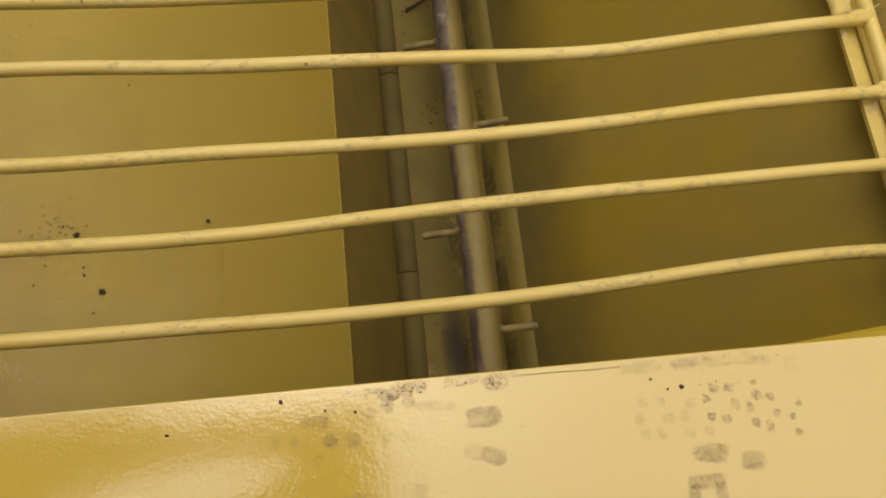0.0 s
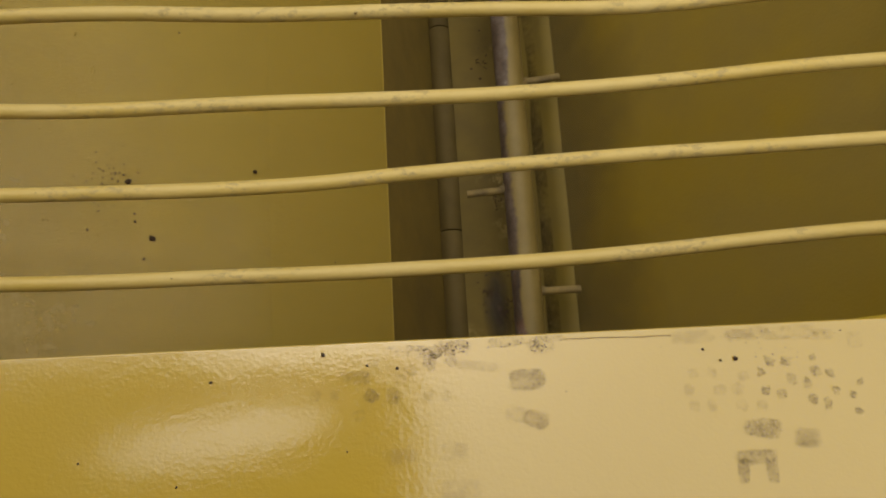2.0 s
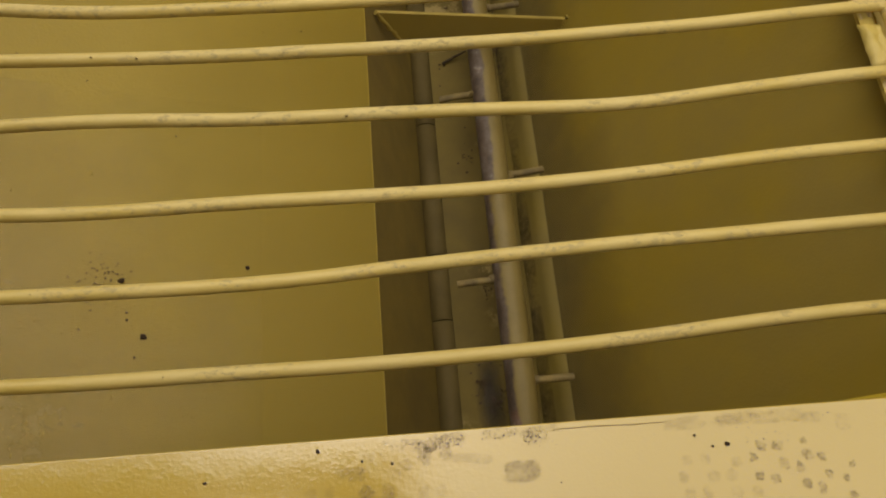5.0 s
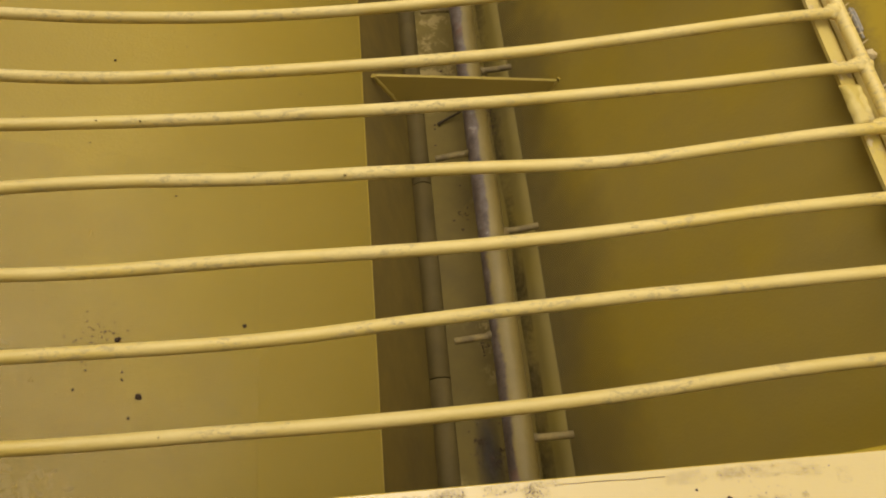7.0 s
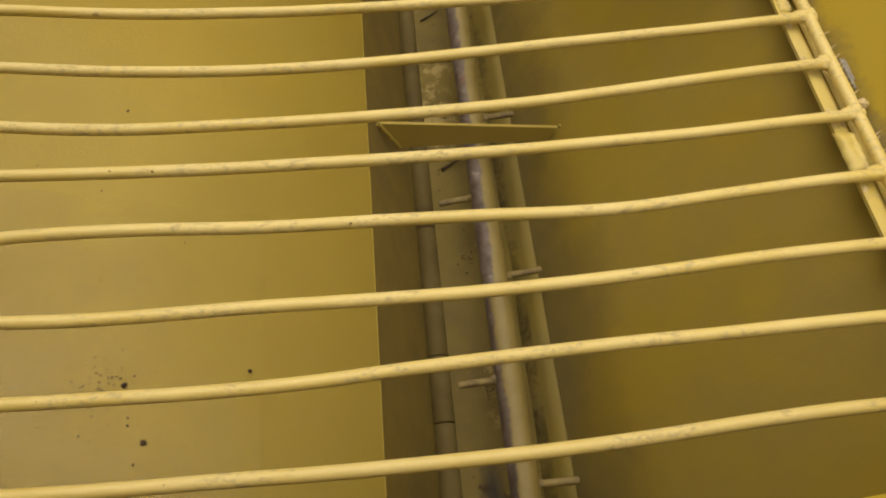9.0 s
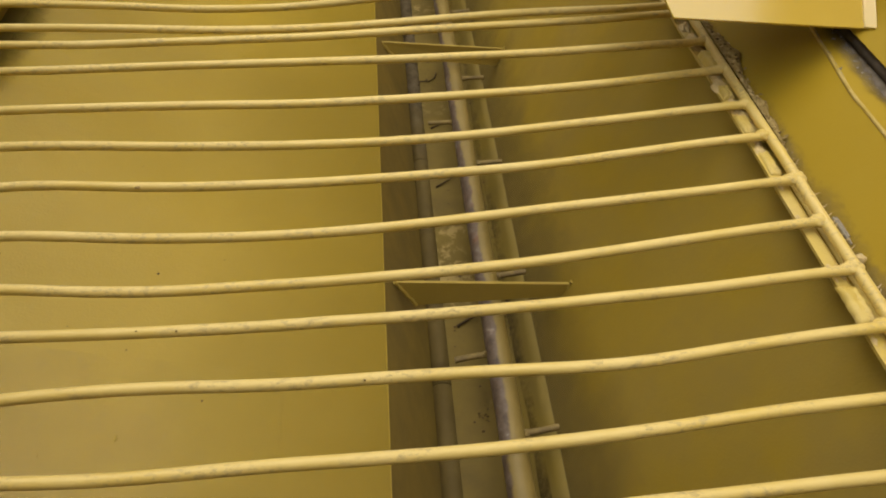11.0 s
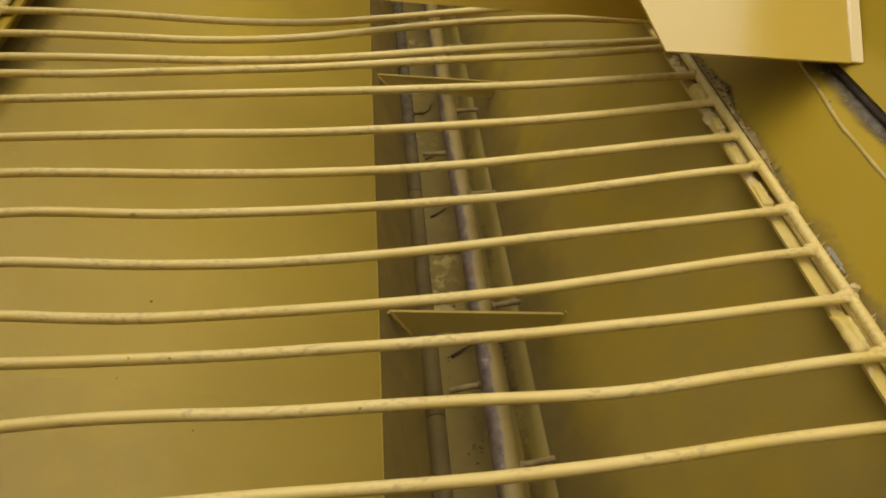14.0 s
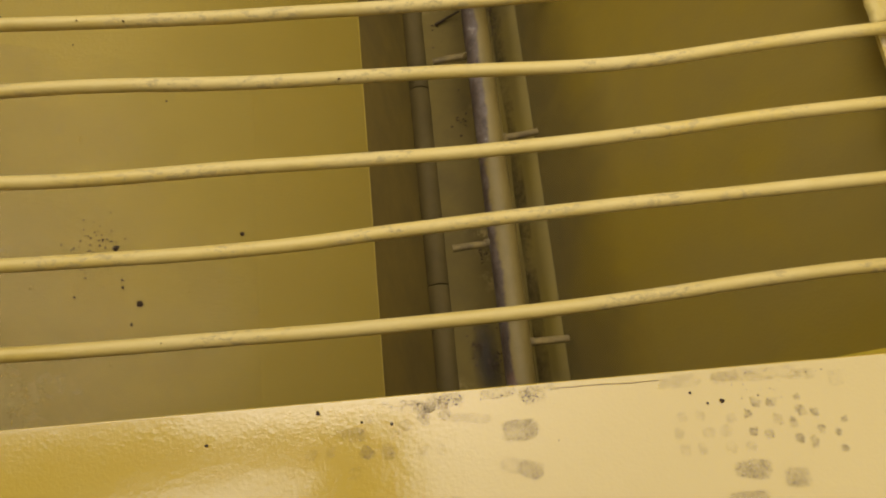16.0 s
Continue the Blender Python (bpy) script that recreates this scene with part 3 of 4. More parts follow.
for y, r in ((0.1135, 0.0052), (0.0030, 0.0044)):
    smooth(part("weld", lump(bmesh.new(), (0.5345, y, 0.0010), (r * 0.8, r * 1.5, r * 0.8), y * 40, detail=3), M_ROD, grate, "weld blob on the rail"), 70)

for k, (x, y, r) in enumerate(CHIPS):
    bm = lump(bmesh.new(), (x, y, 0.0040), (r * 0.75, r * 0.42, 0.0010), k * 3.7 + 1, detail=2)
    part("paint_chip", bm, M_DEBRIS, grate, "dark chip in the paint")

# ---- agitator ----
agitator = tagged(empty("agitator_shaft", 0.2775, 0.0, -0.330), "round agitator shaft, yellow paint worn to rusty grey steel, with pins", "agitator")
path = [(0, Y0 + 0.01 + (Y1 - Y0 - 0.02) * i / 120, 0) for i in range(121)]
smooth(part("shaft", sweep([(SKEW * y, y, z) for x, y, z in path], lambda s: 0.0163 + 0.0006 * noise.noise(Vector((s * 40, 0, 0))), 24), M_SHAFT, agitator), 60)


def pin(y, angle, length=0.046):
    a = radians(angle)
    d = Vector((math.cos(a), 0, math.sin(a)))
    base = Vector((SKEW * y, y, 0)) + d * 0.012
    bend = Vector((0, 0.004 * math.sin(y * 31), 0))
    bm = sweep([base, base + d * (length * 0.55) + bend * 0.4, base + d * length + bend], 0.0042, 10)
    lump(bm, tuple(Vector((SKEW * y, y, 0)) + d * 0.0175), (0.0062, 0.0062, 0.0062), y * 13, detail=1)
    smooth(part("pin", bm, M_PIN, agitator), 50)


for k in range(8):
    pin(-0.207 + 0.246 * k, 4)
    pin(-0.090 + 0.246 * k, 184)

# ---- feed strip along the trough ----
strip = tagged(empty("feed_shaft", 0.2108, 0.7, -0.4047), "narrow round feed shaft of dull worn steel along the trough floor", "feed shaft")
for a, b in ((Y0 + 0.01, -0.118), (-0.1165, -0.034), (-0.0325, 0.152), (0.1535, 0.352), (0.3535, 0.62), (0.6215, 0.93), (0.9315, 1.31), (1.3115, Y1 - 0.01)):
    bm = sweep([(SKEW * (y - 0.7), y - 0.7, 0) for y in (a, a + 0.0012, b - 0.0012, b)], lambda s: 0.0141 if s in (0, 1) else 0.0147, 28)
    smooth(part("segment", bm, M_STRIP, strip), 50)

# ---- divider plates over the shaft ----


def divider(y, tilt, left_z, right_z, left_drop=0.044, right_drop=0.0215):
    ob = tagged(empty("divider_plate", 0.265, y, -0.27), "thin yellow steel plate set across the trough above the shaft", "divider plate", "divider plates")
    a = Vector((-0.116, 0.0, left_z + 0.27))
    b = Vector((0.118, tilt, right_z + 0.27))
    outline = [a, b, b + Vector((-0.001, -0.0030, -right_drop)), a + Vector((0.027, -0.0060 + tilt * 0.11, -left_drop))]
    bm = soften(prism(outline, (0, 0.004, 0)), 0.0008)
    part("plate", bm, M_PLATE, ob)
    down = outline[3] - a
    bead = [a + down * (k / 9) + Vector((0.0006 * math.sin(k * 2.1), -0.0004, 0.001)) for k in range(10)]
    smooth(part("weld", sweep(bead, lambda u: 0.0026 + 0.0008 * math.sin(u * 23 + y * 9), 10), M_PLATE, ob, "rough weld bead along the plate's end"), 70)
    down = outline[2] - b
    bead = [b + Vector((0.0025, 0.001, 0.004)), b + Vector((0.001, 0.0005, 0.001))] + [b + down * (k / 5) + Vector((0.0005 * math.sin(k * 2.7), -0.0003, 0)) for k in range(1, 6)]
    smooth(part("weld", sweep(bead, lambda u: 0.0022 + 0.0007 * math.sin(u * 17 + y * 5), 10), M_PLATE, ob, "rough weld bead along the plate's end"), 70)
    return ob


divider(0.226, 0.0, -0.255, -0.284)
divider(0.803, 0.0, -0.258, -0.284, 0.033, 0.036)
divider(1.560, 0.0, -0.258, -0.285)

# ---- brace and corner panel ----
brace = tagged(empty("brace", 0.03, 0.58, 0.04), "bent yellow flat steel brace spanning above the grate", "brace")
bm = bmesh.new()
stations = []
for k in range(41):
    x = -0.46 + 0.96 * k / 40
    bend = 1 / (1 + math.exp(-(x - 0.160) * 45))
    y = 0.486 - (x - 0.167) * (0.303 * (1 - bend) + 0.220 * bend)
    low = 0.026 + 0.016 / (1 + math.exp(-(x - 0.02) * 12)) - 0.004 * bend
    turn = 1 / (1 + math.exp(-(x - 0.27) * 22))
    stations.append((turn, x - 0.03, y - 0.58, 0.1 - 0.04 + 0.0035 * math.exp(-((x - 0.035) / 0.075) ** 2), low + 0.014 - 0.04))
rings = []
for turn, x, y, zt, zl in stations:
    arc = [(x, y + 0.0045 - 0.0045 * math.cos(a), zt - 0.0045 + 0.0045 * math.sin(a)) for a in (0.0, 0.26, 0.52, 0.79, 1.05, 1.31, 1.57)]
    rings.append([bm.verts.new(p) for p in [(x, y - 0.030 + 0.036 * turn, zl - 0.018 * turn)] + arc + [(x, y + 0.0045 + 0.006 * turn, zt - 0.005), (x, y - 0.026 + 0.036 * turn, zl - 0.018 * turn)]])
n = len(rings[0])
for a, b in zip(rings, rings[1:]):
    for i in range(n):
        bm.faces.new((a[i], a[(i + 1) % n], b[(i + 1) % n], b[i]))
bm.faces.new(rings[0])
bm.faces.new(rings[-1][::-1])
smooth(part("web", bm, M_BRACE, brace), 35)
bm = bmesh.new()
rings = [[bm.verts.new(p) for p in ((x, y + 0.0047, zt - 0.0002), (x, y + 0.0090, zt + 0.0006), (x, y + 0.0094, zt - 0.0020), (x, y + 0.0047, zt - 0.0040))] for turn, x, y, zt, zl in stations]
for a, b in zip(rings, rings[1:]):
    for i in range(4):
        bm.faces.new((a[i], a[(i + 1) % 4], b[(i + 1) % 4], b[i]))
bm.faces.new(rings[0])
bm.faces.new(rings[-1][::-1])
smooth(part("flange", bm, M_PANEL, brace), 35)

panel = tagged(empty("corner_panel", 0.433, 0.25, 0.091), "sloping cream-yellow steel corner panel with a folded edge", "panel")
bl, br = Vector((0.433, 0.25, 0.091)), Vector((0.6270, 0.24, 0.077))
tl, tr = Vector((0.367, 0.473, 0.203)), Vector((0.683, 0.487, 0.196))
tl2, tr2 = bl + (tl - bl) * 1.25, br + (tr - br) * 1.25
o = Vector((0.433, 0.25, 0.091))
normal = (br - bl).cross(tl - bl).normalized()
bm = prism([bl - o, br - o, tr2 - o, tl2 - o], -normal * 0.003)
part("face", soften(bm, 0.0008), M_PANEL, panel)
side, far_side = Vector((0.0064, -0.008, 0.0044)), Vector((0.0085, -0.008, 0.0013))
bm = prism([br - o + Vector((-0.0008, 0, 0.0012)), br - o + side, tr2 - o + far_side * 1.5, tr2 - o + Vector((-0.0008, 0, 0.0012))], -normal * 0.004)
part("folded_edge", soften(bm, 0.001), M_PANEL, panel)

bm = crumb(bmesh.new(), (0, 0, 0), 0.0011, random.Random(3), 0.4, 2)
ob = tagged(part("soil_crumb", bm, M_SOIL), "tiny dark soil crumb stuck to the corner panel", "soil crumb", "soil crumbs")
ob.matrix_basis = pose(0.5823, 0.3227, 0.1196, 26, 0, 0)

# ---- unseen panel added behind the camera to block sky in the rim's reflection ----
lid = tagged(empty("sky_blocker", -0.42, -0.75, 0.30), "unseen yellow panel with an oval hole, added to block sky and shape reflections", "lid", kind="structure")
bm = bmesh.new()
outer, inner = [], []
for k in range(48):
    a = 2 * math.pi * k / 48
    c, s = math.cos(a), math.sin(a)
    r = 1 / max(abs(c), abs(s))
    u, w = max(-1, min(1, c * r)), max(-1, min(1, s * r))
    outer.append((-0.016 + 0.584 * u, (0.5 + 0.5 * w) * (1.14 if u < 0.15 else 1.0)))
    # the oval hole puts a bright spot into the rim's reflection
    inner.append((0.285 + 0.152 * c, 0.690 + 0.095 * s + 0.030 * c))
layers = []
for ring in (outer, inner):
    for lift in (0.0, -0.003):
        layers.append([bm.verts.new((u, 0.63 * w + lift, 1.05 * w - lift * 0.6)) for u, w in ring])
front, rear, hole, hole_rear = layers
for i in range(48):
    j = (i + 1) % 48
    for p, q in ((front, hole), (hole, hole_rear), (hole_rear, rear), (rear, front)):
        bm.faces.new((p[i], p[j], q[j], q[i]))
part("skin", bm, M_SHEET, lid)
# arms added only to carry the unseen panel
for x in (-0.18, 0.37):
    part("carrier_arm", soften(prism([(x, 0.318, -0.170), (x, 0.306, -0.182), (x, -0.006, -0.012), (x, 0.006, 0.008)], (0.005, 0, 0)), 0.0008), M_SHEET, lid)

# ---- ground below ----
bm = prism([(-400, -400, -0.431), (400, -400, -0.431), (400, 400, -0.431), (-400, 400, -0.431)], (0, 0, -0.2))
tagged(part("ground", bm, M_GROUND), "grey-brown gravel ground under the machine", "ground", kind="structure")

# ---- dirt on the rim plate ----
RX, RY = 0.15, -0.40


def blot(name, material, x, y, w, h, turn, seed, ragged=0.25, sides=18, square=2.0):
    """A thin film of dirt with a ragged outline, lying on the rim plate."""
    bm = bmesh.new()
    ring = []
    for k in range(sides):
        a = 2 * math.pi * k / sides
        c, s = math.cos(a), math.sin(a)
        r = (abs(c) ** square + abs(s) ** square) ** (-1 / square)
        r *= 1 + ragged * noise.noise(Vector((c * 1.7 + seed * 3.1, s * 1.7, seed)))
        px, py = c * r * w * 0.57, s * r * h * 0.57
        t = radians(turn)
        ring.append(bm.verts.new((x - RX + px * math.cos(t) - py * math.sin(t), y - RY + px * math.sin(t) + py * math.cos(t), 0.0003)))
    bm.faces.new(ring)
    return part(name, bm, material, rim)


for i, (x, y, w, h, turn) in enumerate(((0.1809, -0.3072, 0.0098, 0.0054, 3), (0.1826, -0.3184, 0.0060, 0.0044, -24), (0.2472, -0.3252, 0.0098, 0.0046, -9),
                                         (0.2440, -0.3330, 0.0110, 0.0036, -5), (0.2398, -0.3366, 0.0032, 0.0062, -8), (0.2482, -0.3368, 0.0034, 0.0066, 0), (0.2602, -0.3290, 0.0070, 0.0046, -8))):
    blot("boot_mark", M_PRINT, x, y, w, h, turn, i + 1.3, 0.22, 30, 7.0)
for i, (x, y, w, h, turn) in enumerate(((0.1583, -0.3254, 0.0090, 0.0042, 3), (0.1593, -0.3356, 0.0104, 0.0052, 0), (0.1432, -0.3257, 0.0090, 0.0038, 4), (0.1790, -0.3170, 0.0096, 0.0036, -12),
                                         (0.2305, -0.2984, 0.0110, 0.0036, 2), (0.2446, -0.2986, 0.0090, 0.0034, 2), (0.2556, -0.2990, 0.0090, 0.0034, 0), (0.2684, -0.3000, 0.0075, 0.0030, -4), (0.2790, -0.3021, 0.0046, 0.0044, 0), (0.1664, -0.3024, 0.0115, 0.0024, -9))):
    blot("boot_mark", M_PRINT_PALE, x, y, w, h, turn, i + 7.7, 0.3, 30, 6.0)
STUDS = ((0.2523, -0.3064), (0.2573, -0.3073), (0.2493, -0.3097), (0.2580, -0.3121), (0.2656, -0.3103), (0.2697, -0.3112), (0.2627, -0.3139), (0.2499, -0.3147),
         (0.2546, -0.3160), (0.2706, -0.3162), (0.2785, -0.3142), (0.2755, -0.3177), (0.2634, -0.3184), (0.2676, -0.3198), (0.2765, -0.3225), (0.2652, -0.3064))
for i, (x, y) in enumerate(STUDS):
    small = 0.75 if i in (9, 10, 11, 14, 15) else 1.0
    blot("boot_mark", M_PRINT, x, y, small * (0.0027 + 0.0005 * math.sin(i * 2.3)), small * (0.0027 + 0.0004 * math.cos(i * 1.9)), 45 + i * 9, i * 0.9, 0.7, 16, 2.6)
FAINT = ((0.2294, -0.3088), (0.2349, -0.3086), (0.2275, -0.3130), (0.2365, -0.3137), (0.2416, -0.3141), (0.2286, -0.3177), (0.2336, -0.3181), (0.2423, -0.3185), (0.2482, -0.3190), (0.2437, -0.3105),
         (0.1205, -0.3079), (0.1260, -0.3079), (0.1311, -0.3035), (0.1286, -0.3033), (0.1374, -0.2991), (0.1330, -0.3138), (0.1522, -0.3099), (0.1573, -0.3103), (0.1448, -0.3045), (0.1478, -0.3023))
for i, (x, y) in enumerate(FAINT):
    blot("boot_mark", M_PRINT_PALE, x, y, 0.0028, 0.0032, i * 31, i * 1.1 + 4, 0.6, 16, 2.4)
for i, (x, y) in enumerate(((0.1594, -0.2972), (0.1535, -0.3002), (0.1597, -0.3007), (0.1341, -0.3037), (0.1365, -0.3091), (0.1424, -0.3092), (0.1550, -0.2976))):
    blot("boot_mark", M_PRINT, x, y, 0.0036, 0.0036, i * 37, i * 1.7 + 2, 0.7, 18, 2.5)
for i, (x, y, w, h) in enumerate(((0.1600, -0.2966, 0.0105, 0.0036), (0.1535, -0.2985, 0.0060, 0.0040), (0.1857, -0.2976, 0.0075, 0.0046), (0.1760, -0.2962, 0.0100, 0.0026), (0.1900, -0.2962, 0.0060, 0.0020), (0.1480, -0.2965, 0.0100, 0.0026),
                                  (0.2620, -0.2990, 0.0110, 0.0034), (0.2480, -0.2978, 0.0120, 0.0030))):
    blot("boot_mark", M_SMEAR if x < 0.2 else M_PRINT_PALE, x, y, w, h, 0, i * 2.3 + 11, 0.8, 24, 2.4)
bm = bmesh.new()
rng = random.Random(5)
for k in range(150):
    zone = rng.choice(((0.1857, -0.2982, 0.0024, 0.0012), (0.1857, -0.2982, 0.0024, 0.0012), (0.1625, -0.2975, 0.0022, 0.0009), (0.1595, -0.2966, 0.0022, 0.0008), (0.150, -0.2975, 0.018, 0.0008), (0.2556, -0.3040, 0.004, 0.0018), (0.255, -0.2995, 0.018, 0.0012)))
    x, y = rng.gauss(zone[0], zone[2]), min(rng.gauss(zone[1], zone[3]), -0.2958 - 0.0172 * (zone[0] - 0.175))
    crumb(bm, (x - RX, y - RY, 0.0001), 0.00009 + 0.00026 * rng.random() ** 2, rng, 0.35)
tagged(part("grit", bm, M_HUSK, rim), kind="stuff")
crack = [(x - RX, y - RY, 0.0001) for x, y in ((0.1940, -0.29640), (0.1978, -0.29665), (0.2020, -0.29660), (0.2063, -0.29680), (0.2110, -0.29700), (0.2160, -0.29730), (0.2205, -0.29725), (0.2245, -0.29740))]
part("paint_crack", sweep(crack, lambda s: 0.00014 + 0.00007 * math.sin(s * 21), 6), M_CRACK, rim, "thin brown crack in the paint")
for i, (x, y, s) in enumerate(((0.0916, -0.3021, 0.00075), (0.1231, -0.2965, 0.0009), (0.1355, -0.3003, 0.0006), (0.1290, -0.3235, 0.0005), (0.0560, -0.3215, 0.0006), (0.0825, -0.3295, 0.0005),
                               (0.2424, -0.3053, 0.0009), (0.2380, -0.3055, 0.0005), (0.2332, -0.3020, 0.0005), (0.1440, -0.3016, 0.0006), (0.1918, -0.3113, 0.0003))):
    s *= 0.62
    bm = crumb(bmesh.new(), (0, 0, 0), s * 1.15, rng, 0.6, 2)
    ob = tagged(part("soil_crumb", bm, M_SOIL), "dark dry soil crumb stuck to the yellow rim plate", "soil crumb", "soil crumbs")
    ob.matrix_basis = pose(x, y, 0.1973, 0, 0, i * 40)
part("lip", prism([(0.26 - RX, -0.2985 - RY, -0.010), (0.78 - RX, -0.3060 - RY, -0.010), (0.78 - RX, -0.262 - RY, -0.030), (0.26 - RX, -0.2970 - RY, -0.012)], (0, 0, -0.004)), M_SHEET, rim)


# ---- crumbs and specks on the sloping sheet ----
def slope_z(x):
    return -0.050 - (x + 0.352) * (0.175 / 0.488)


for i, (x, y, s) in enumerate(((-0.0598, -0.1687, 0.0032), (0.0174, -0.1058, 0.0024), (-0.0781, -0.1209, 0.0027), (-0.1038, 0.1665, 0.0021), (-0.0656, -0.1858, 0.0016),
                               (0.0315, 0.1525, 0.0012), (0.0687, 0.1618, 0.0012), (-0.0429, 0.0203, 0.0011), (-0.1153, 0.0676, 0.0011), (-0.1047, -0.1626, 0.0016), (-0.0980, -0.1467, 0.0013), (-0.0722, -0.1547, 0.0014))):
    s *= 0.78
    bm = crumb(bmesh.new(), (0, 0, 0), s * 1.15, rng, 0.55, 2)
    ob = tagged(part("soil_crumb", bm, M_SOIL), "dark dry soil crumb lying on the sloping yellow sheet", "soil crumb", "soil crumbs")
    ob.matrix_basis = pose(x, y, slope_z(x) + s * 0.25, 0, 19.7, i * 53)
bm = bmesh.new()
for _ in range(120):
    if rng.random() < 0.4:
        x, y = rng.gauss(-0.090, 0.012), rng.gauss(-0.118, 0.012)
    else:
        x, y = rng.uniform(-0.30, 0.12), rng.uniform(-0.26, 0.9)
    s = 0.0004 + 0.0006 * rng.random() ** 2 + (0.0004 if abs(x + 0.09) < 0.03 and y < -0.07 else 0.0)
    crumb(bm, (x, y, slope_z(x) + 0.0006), s, rng, 0.5)
tagged(part("soil_specks", bm, M_GRIT_BROWN), "tiny dark soil specks scattered on the sloping sheet", "soil specks", kind="stuff")

bm = bmesh.new()
for k in range(200):
    x, y = rng.gauss(-0.135, 0.05), rng.gauss(-0.17, 0.08)
    if not (-0.33 < x < 0.10 and -0.34 < y < 0.35):
        continue
    r = 0.0003 + 0.0005 * rng.random() ** 2
    lump(bm, (x, y, slope_z(x) + 0.0009), (r * rng.uniform(0.6, 0.9), r * rng.uniform(1.5, 4.0), 0.00055), k * 1.7, detail=1)
tagged(smooth(part("paint_nibs", bm, M_SHEET), 80), "small nibs and runs in the yellow paint", "paint nibs", kind="stuff")

# ---- chaff and caked dirt along the rails ----


def flake(bm, at, length, width, rng):
    a, t = rng.uniform(0, 6.28), rng.uniform(-0.7, 0.7)
    d = Vector((math.cos(a) * math.cos(t), math.sin(a) * math.cos(t), math.sin(t)))
    u = d.cross(Vector((0, 0, 1))).normalized()
    v = u.cross(d)
    at = Vector(at)
    curl = v * length * rng.uniform(-0.2, 0.3)
    pts = []
    for s in (-0.5, 0.0, 0.5):
        c = at + d * length * s + curl * (1 - 4 * s * s)
        w = width * (1 - 1.2 * s * s)
        pts.append([bm.verts.new(c + u * w), bm.verts.new(c + v * w * 0.5), bm.verts.new(c - u * w), bm.verts.new(c - v * w * 0.5)])
    for p, q in zip(pts, pts[1:]):
        for k in range(4):
            bm.faces.new((p[k], p[(k + 1) % 4], q[(k + 1) % 4], q[k]))
    bm.faces.new(pts[0])
    bm.faces.new(pts[-1][::-1])


bm = bmesh.new()
for _ in range(1500):
    y = rng.uniform(0.13, 1.2)
    heap = 0.5 + 0.5 * noise.noise(Vector((y * 11, 0.5, 0)))
    if 0.26 < y < 0.36:
        heap += 0.5
    if rng.random() > heap ** 1.6:
        continue
    x = 0.537 + abs(rng.gauss(0, 0.0045))
    z = -0.0085 + 0.007 * heap * rng.random() + max(0, x - 0.542) * 1.2
    flake(bm, (x, y, z), rng.uniform(0.002, 0.006), rng.uniform(0.0006, 0.0016), rng)
tagged(part("chaff", bm, M_CHAFF), "dry husks and chaff caught between rail and hopper side", "chaff", kind="stuff")
bm = bmesh.new()
for y in (0.073, 0.062, 0.054, 0.047, 0.041, 0.034, 0.022, -0.020, -0.026, -0.034, -0.047, 0.090, 0.133):
    d = Vector((rng.uniform(0.5, 1.0), rng.uniform(-0.5, 0.7), rng.uniform(0.2, 0.9))).normalized()
    at = Vector((0.5350, y, 0.0005))
    sweep([at, at + d * 0.0030, at + d * rng.uniform(0.0045, 0.0070) + Vector((0, 0.0006, 0.0008))], lambda u: 0.0010 * (1 - 0.75 * u), 6, bm)
tagged(part("painted_husks", bm, M_CLOD), "small husks stuck to the rail and painted over", "husks", kind="stuff")
for count, stuff, size, label in ((22, M_HUSK, 0.0016, "dark dry husks caught beside the far grate rail"), (12, M_CHAFF, 0.0028, "pale dry husks caught beside the far grate rail")):
    bm = bmesh.new()
    for _ in range(count):
        cy = rng.choice((0.538, 0.540, 0.514, 0.508, 1.100, 1.115))
        flake(bm, (rng.gauss(-0.3435, 0.0025), rng.gauss(cy, 0.006), rng.uniform(0.001, 0.016)), rng.uniform(0.007, 0.015), rng.uniform(size * 0.5, size), rng)
    tagged(part("chaff", bm, stuff), label, "chaff", kind="stuff")


def heap_width(y):
    """How far the heap of dirt reaches out from the rail."""
    rise = min(max((y - 0.125) / 0.07, 0.0), 1.0)
    return rise * (0.0150 + 0.0065 * noise.noise(Vector((y * 17, 9.1, 0))) + 0.0030 * noise.noise(Vector((y * 55, 2.1, 0))))


bm = bmesh.new()
rows = []
for i in range(761):
    y = 0.128 + 0.00125 * i
    w = max(heap_width(y), 0.0002)
    outer = -0.0120 + max(0.0, w - 0.006) * 1.24
    row = []
    for k in range(13):
        u = k / 12
        at = Vector((u * w * 420, y * 420, 0))
        rough = noise.noise(at * 0.5) * 0.5 + noise.noise(at * 1.2) * 0.5
        z = (0.0035 - 0.0100 * max(0.0, 1 - w / 0.008)) * (1 - u) + outer * u + math.sin(math.pi * u) * (0.0016 + 0.0034 * rough)
        row.append(bm.verts.new((0.5365 + u * w + 0.0006 * rough, y, z - 0.0012 * (k == 12))))
    rows.append(row)
for p, q in zip(rows, rows[1:]):
    for k in range(12):
        bm.faces.new((p[k], p[k + 1], q[k + 1], q[k]))
tagged(part("dirt_heap", bm, M_HEAP), "brown seed dust and dirt heaped between rail and hopper side", "dirt heap", kind="stuff")
bm = bmesh.new()
rows = []
